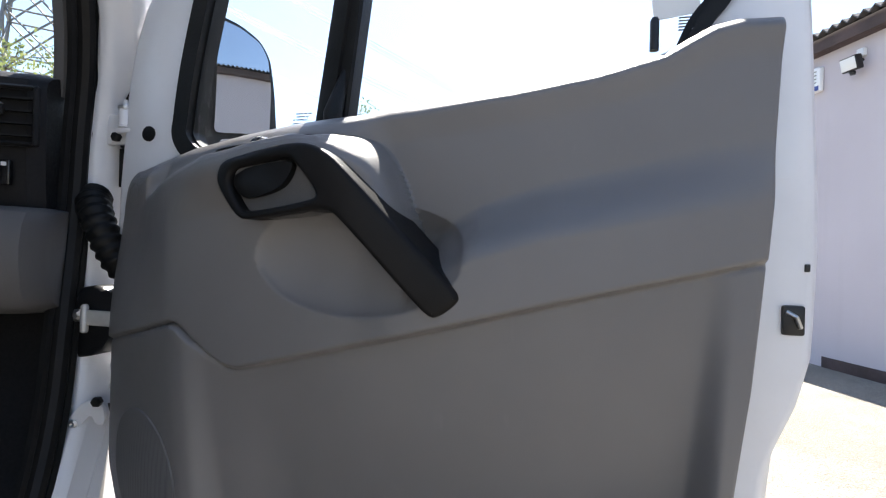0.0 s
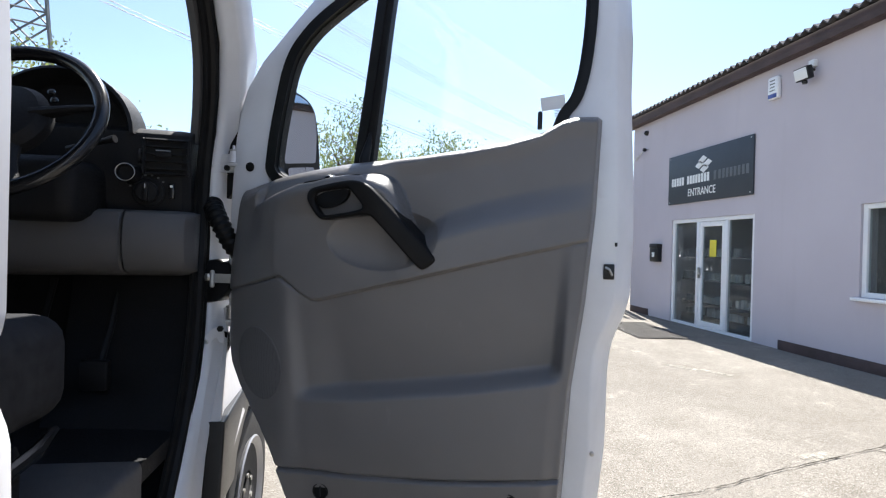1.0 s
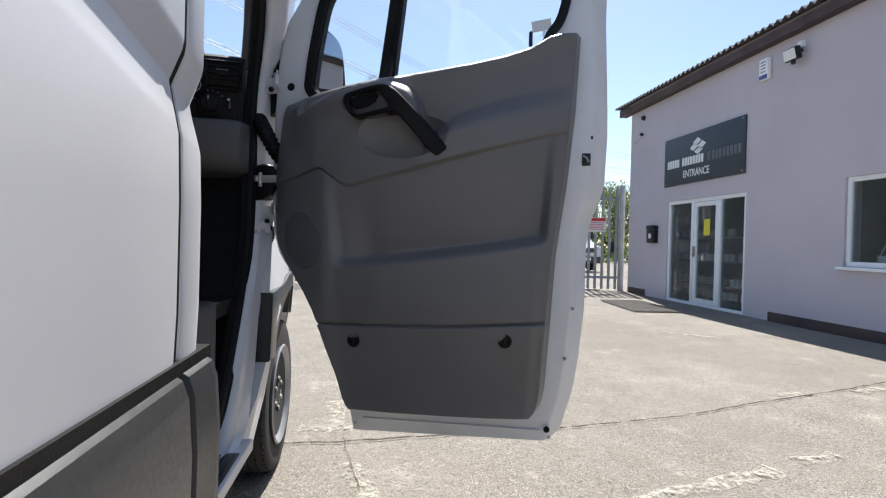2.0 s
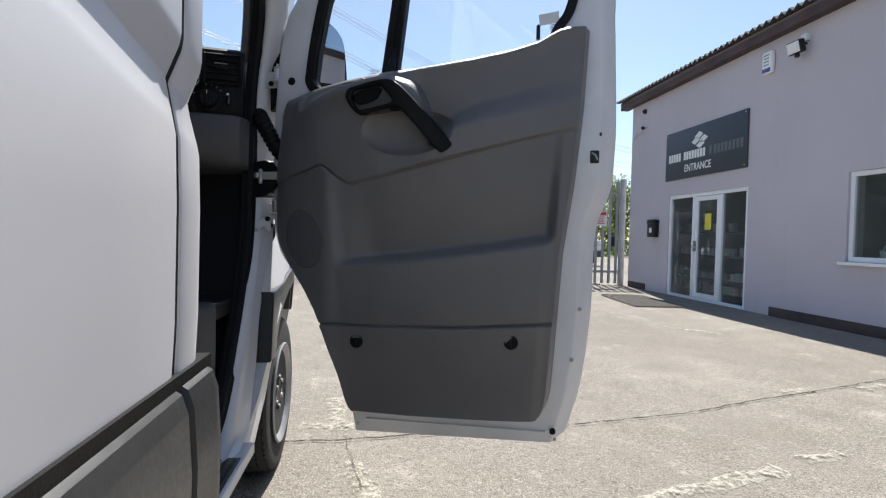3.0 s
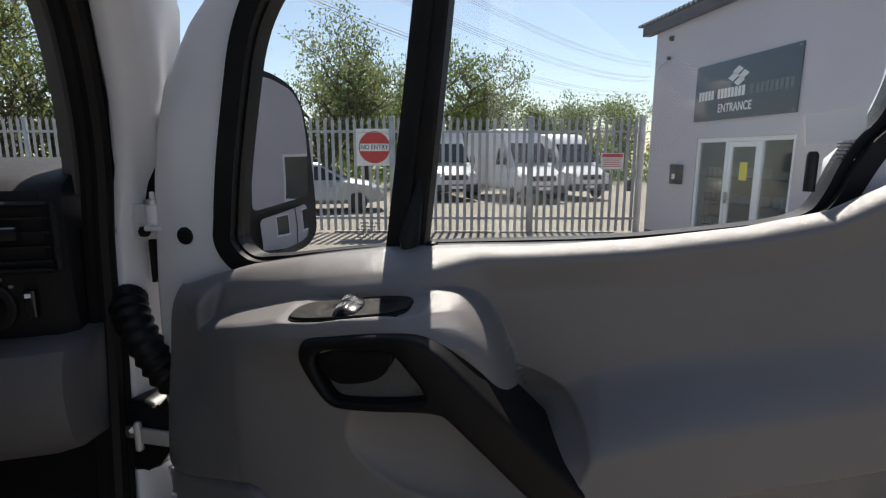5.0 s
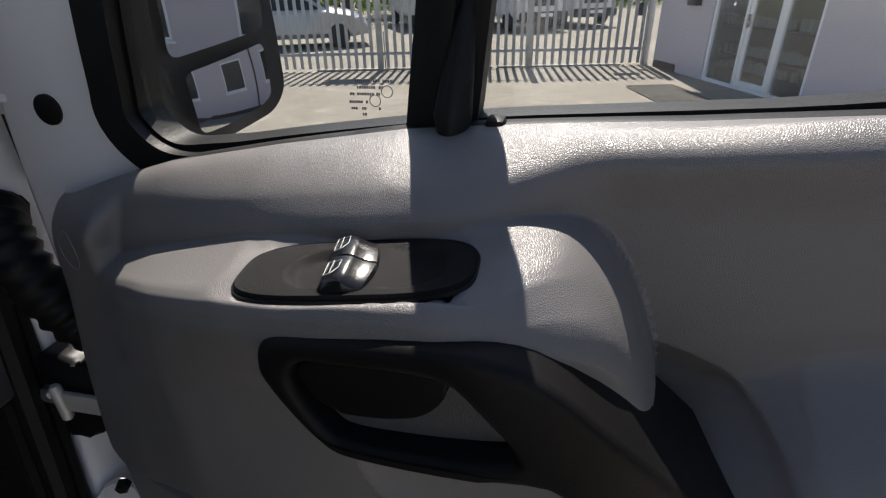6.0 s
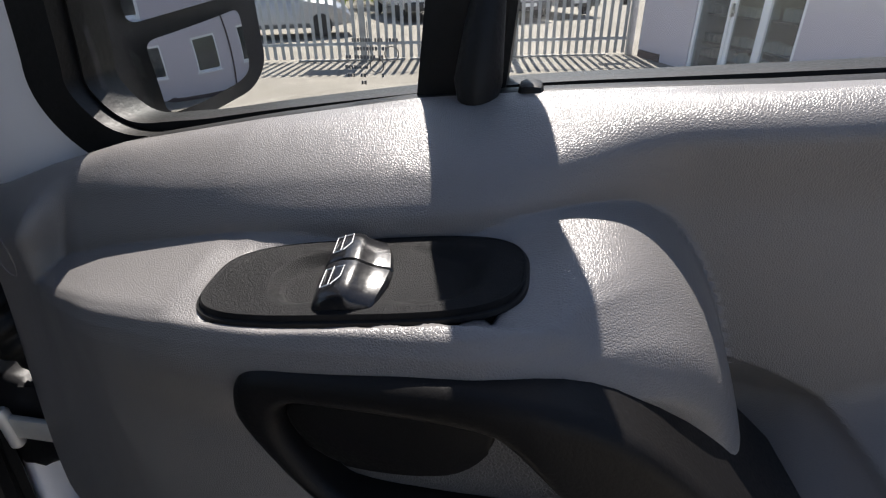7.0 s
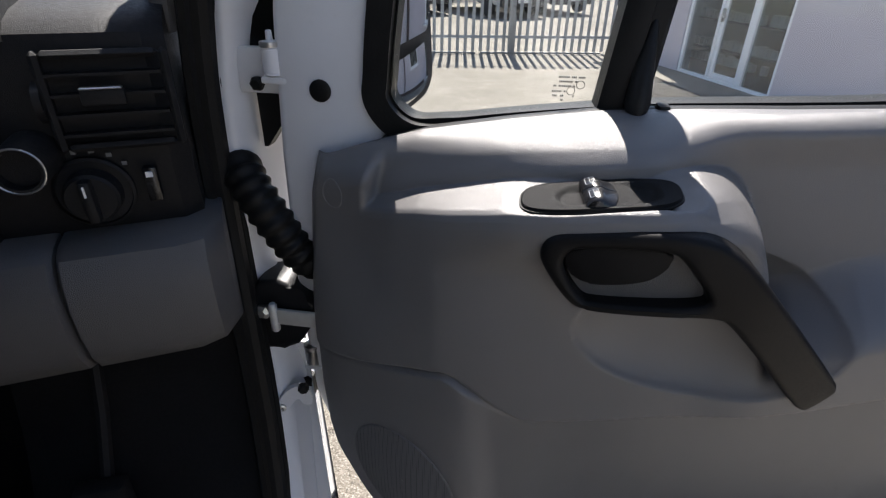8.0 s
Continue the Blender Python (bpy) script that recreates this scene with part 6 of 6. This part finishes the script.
# sticker and etched marks on the glass
st = part("window_sticker", box((-0.030, 0.0305, -0.017), (0.030, 0.0325, 0.017), m=Matrix.Translation((0.868, 0, 1.742)) @ Matrix.Rotation(radians(-7), 4, "Y")), M_SIGNWHITE, door, "white paper sticker on the glass", smooth=False)
bm = bmesh.new()
for k in range(5):
    add_box(bm, (0.872, 0.0305, 1.7225 - k * 0.0042), (0.900 - 0.004 * (k % 3), 0.0325, 1.7240 - k * 0.0042))
tagged(part("etched_mark", bm, M_GREY_LINE, door, smooth=False), "faint etched glass marking", kind="stuff")
bm = bmesh.new()
rnd = random.Random(31)
for x0, x1, z, full in ((0.292, 0.321, 1.6150, 0.95), (0.291, 0.314, 1.6100, 0.85), (0.287, 0.311, 1.6050, 0.9), (0.286, 0.301, 1.5990, 0.9), (0.285, 0.322, 1.5940, 0.3), (0.296, 0.304, 1.5895, 0.6)):
    x = x0
    while x < x1:
        w = rnd.uniform(0.0009, 0.0016)
        if rnd.random() < full:
            add_box(bm, (x, 0.0312, z - 0.0011), (x + w, 0.0320, z + 0.0011))
        x += w + 0.0007
for c, r in (((0.317, 1.607), 0.0044), ((0.307, 1.600), 0.0044)):
    add_tube(bm, [(c[0] + r * math.cos(2 * math.pi * k / 20), 0.0316, c[1] + r * math.sin(2 * math.pi * k / 20)) for k in range(20)], 0.00035, 4, closed=True)
tagged(part("etched_mark", bm, M_GREY_LINE, door, smooth=False), "faint etched glass marking", kind="stuff")

# hinge side: check strap, wiring boot, hinges
part("check_strap", box((-0.082, -0.016, 1.251), (-0.008, -0.009, 1.277), 0.002), M_ZINC, door, "pale zinc-plated door check strap")
part("strap_pin", lathe([(0.004, -0.026), (0.0065, -0.023), (0.0065, 0.020), (0.004, 0.024)], 12, Matrix.Translation((-0.081, -0.014, 1.263))), M_ZINC, door)
HOUSING = rounded([(-0.122, 1.312), (-0.060, 1.322), (-0.044, 1.300), (-0.018, 1.288), (-0.018, 1.262), (-0.050, 1.212), (-0.064, 1.198), (-0.122, 1.186)], 1)
part("strap_housing", prism(HOUSING, -0.055, 0.004, lambda a, b, h: (a, -h, b), 0.008), M_BLACK, door, "black check strap housing", angle=50)
part("strap_nut", lathe([(0.012, 0.0), (0.012, 0.008), (0.006, 0.012)], 6, Matrix.Translation((-0.100, -0.004, 1.266)) @ Matrix.Rotation(radians(90), 4, "X")), M_STEEL, door)
path = rounded([(-0.155, 0.09, 1.462), (-0.124, 0.036, 1.482), (-0.100, 0.014, 1.460), (-0.072, 0.002, 1.426), (-0.050, 0.004, 1.385), (-0.032, 0.012, 1.350), (-0.020, 0.04, 1.330)], 4, closed=False)
rad = [0.029 + 0.0022 * math.sin(i * 0.95) - 0.006 * i / len(path) for i in range(len(path))]
part("wiring_boot", tube(path, rad, 18), M_RUBBER_GAP, door, "black corrugated rubber wiring boot")
for z, low in ((1.604, 0), (1.145, 1)):
    u = -0.010 * low
    h = part("hinge", box((-0.104 + u, 0.040, z - 0.028), (-0.030, 0.052, z + 0.028), 0.003), M_WHITE_IN, door, "white painted door hinge")
    part("hinge_knuckle", lathe([(0.0005, 0.046), (0.0036, 0.045), (0.0042, 0.034), (0.0105, 0.033), (0.0118, 0.030), (0.0118, 0.026), (0.0110, 0.025), (0.0118, 0.024), (0.0118, -0.002), (0.0108, -0.003), (0.0118, -0.005), (0.006, -0.008)], 18, Matrix.Translation((-0.049, 0.028, z + 0.004))), M_WHITE_IN if not low else M_STEEL, h)
    part("knuckle_collar", lathe([(0.0124, -0.003), (0.0130, 0.0), (0.0124, 0.003)], 18, Matrix.Translation((-0.049, 0.028, z + 0.034))), M_STEEL, h)
    part("hinge_bolt", lathe([(0.009, 0.0), (0.009, 0.008), (0.006, 0.011)], 6, Matrix.Translation((-0.077 + u, 0.040, z - 0.015)) @ Matrix.Rotation(radians(90), 4, "X")), M_RUBBER_GAP, h)
    part("hinge_arm", box((-0.064, 0.020, z - 0.012), (-0.030, 0.042, z - 0.003), 0.003), M_WHITE_IN, h)
# dark plates added where only shade fills the openings round the hinges
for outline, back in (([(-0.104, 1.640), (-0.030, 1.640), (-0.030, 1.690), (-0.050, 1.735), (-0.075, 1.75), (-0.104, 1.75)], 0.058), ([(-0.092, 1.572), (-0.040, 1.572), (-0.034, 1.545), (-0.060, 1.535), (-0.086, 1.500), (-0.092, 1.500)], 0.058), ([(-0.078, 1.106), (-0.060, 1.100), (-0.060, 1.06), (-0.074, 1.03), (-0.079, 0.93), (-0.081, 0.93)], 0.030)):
    part("gap_shade", prism(outline, back, back + 0.02, lambda a, b, h: (a, h, b)), M_RUBBER_GAP, door, "flat dark plate standing in for the shade in the opening between pillar and door", smooth=False)

# wing mirror outside the quarter pane
def fillet(points, radius, n=5):
    """A closed outline with its corners rounded to one radius."""
    out = []
    for i, p in enumerate(points):
        p = Vector(p)
        a, b = Vector(points[i - 1]) - p, Vector(points[(i + 1) % len(points)]) - p
        r = min(radius, a.length * 0.45, b.length * 0.45)
        a, b = p + a.normalized() * r, p + b.normalized() * r
        for k in range(n + 1):
            f = k / n
            out.append(a * (1 - f) ** 2 + p * (2 * f * (1 - f)) + b * f ** 2)
    return out


MIR = Matrix.Translation((0.060, 0.201, 1.683)) @ Matrix.Scale(0.90, 4) @ Matrix.Rotation(radians(71), 4, "Z") @ Matrix.Rotation(radians(-4.5), 4, "X")
HOUS = fillet([(-0.150, -0.196), (-0.03, -0.180), (0.060, -0.162), (0.088, -0.136), (0.093, -0.04), (0.090, 0.06), (0.080, 0.135), (0.054, 0.170), (0.0, 0.190), (-0.150, 0.196)], 0.03)


def mirror_to(yaw=0.0, out=0.0, c=(0, 0)):
    return lambda a, b, h: MIR @ Vector((a * (1 - 0.35 * (h < -0.05)), -(h + out) - math.tan(yaw) * (a - c[0]), b * (1 - 0.2 * (h < -0.05))))


mirror = part("wing_mirror", prism(HOUS, -0.10, 0.012, mirror_to(), 0.010), M_BLACK, door, "black wing mirror with two glasses", angle=50)
UP = fillet([(-0.078, -0.078), (0.064, -0.056), (0.067, 0.06), (0.060, 0.125), (0.040, 0.155), (-0.01, 0.172), (-0.070, 0.176)], 0.014)
LOW = fillet([(-0.070, -0.164), (-0.03, -0.160), (0.034, -0.148), (0.054, -0.138), (0.058, -0.072), (-0.074, -0.094)], 0.012)


def mirror_face(outline, cy, curve, tilt, yaw=0.0):
    """A bowed mirror glass within an outline."""
    loop2 = []
    for i, p in enumerate(outline):
        q = outline[(i + 1) % len(outline)]
        n = max(1, int((q - p).length / 0.006))
        loop2 += [p + (q - p) * (j / n) for j in range(n)]
    rows = []
    for k in range(25):
        r = max(0.01, k / 24)
        row = []
        for p in loop2 + [loop2[0]]:
            a, b = p.x * r, cy + (p.y - cy) * r
            row.append(MIR @ Vector((a, -0.030 + (a * a + (b - cy) ** 2) / (2 * curve) - tilt * (b - cy) + yaw * a, b)))
        rows.append(row)
    return add_grid(bmesh.new(), rows)


part("mirror_glass", mirror_face(UP, 0.06, 1.6, 0.026), M_MIRROR, mirror, "slightly bowed mirror glass", angle=80)
bm = mirror_face(LOW, -0.128, 0.42, 0.05, 0.10)
part("mirror_glass", bm, M_MIRROR, mirror, "small wide-angle mirror glass", angle=80)
part("mirror_arm", tube([(-0.075, 0.07, 1.62), (-0.085, 0.13, 1.61), (-0.03, 0.20, 1.61)], [0.035, 0.028, 0.035], 12, flat=1.5), M_BLACK, door, "black mirror arm")
part("mirror_base", box((-0.10, 0.058, 1.57), (0.03, 0.085, 1.80), 0.012, 3), M_BLACK, door)
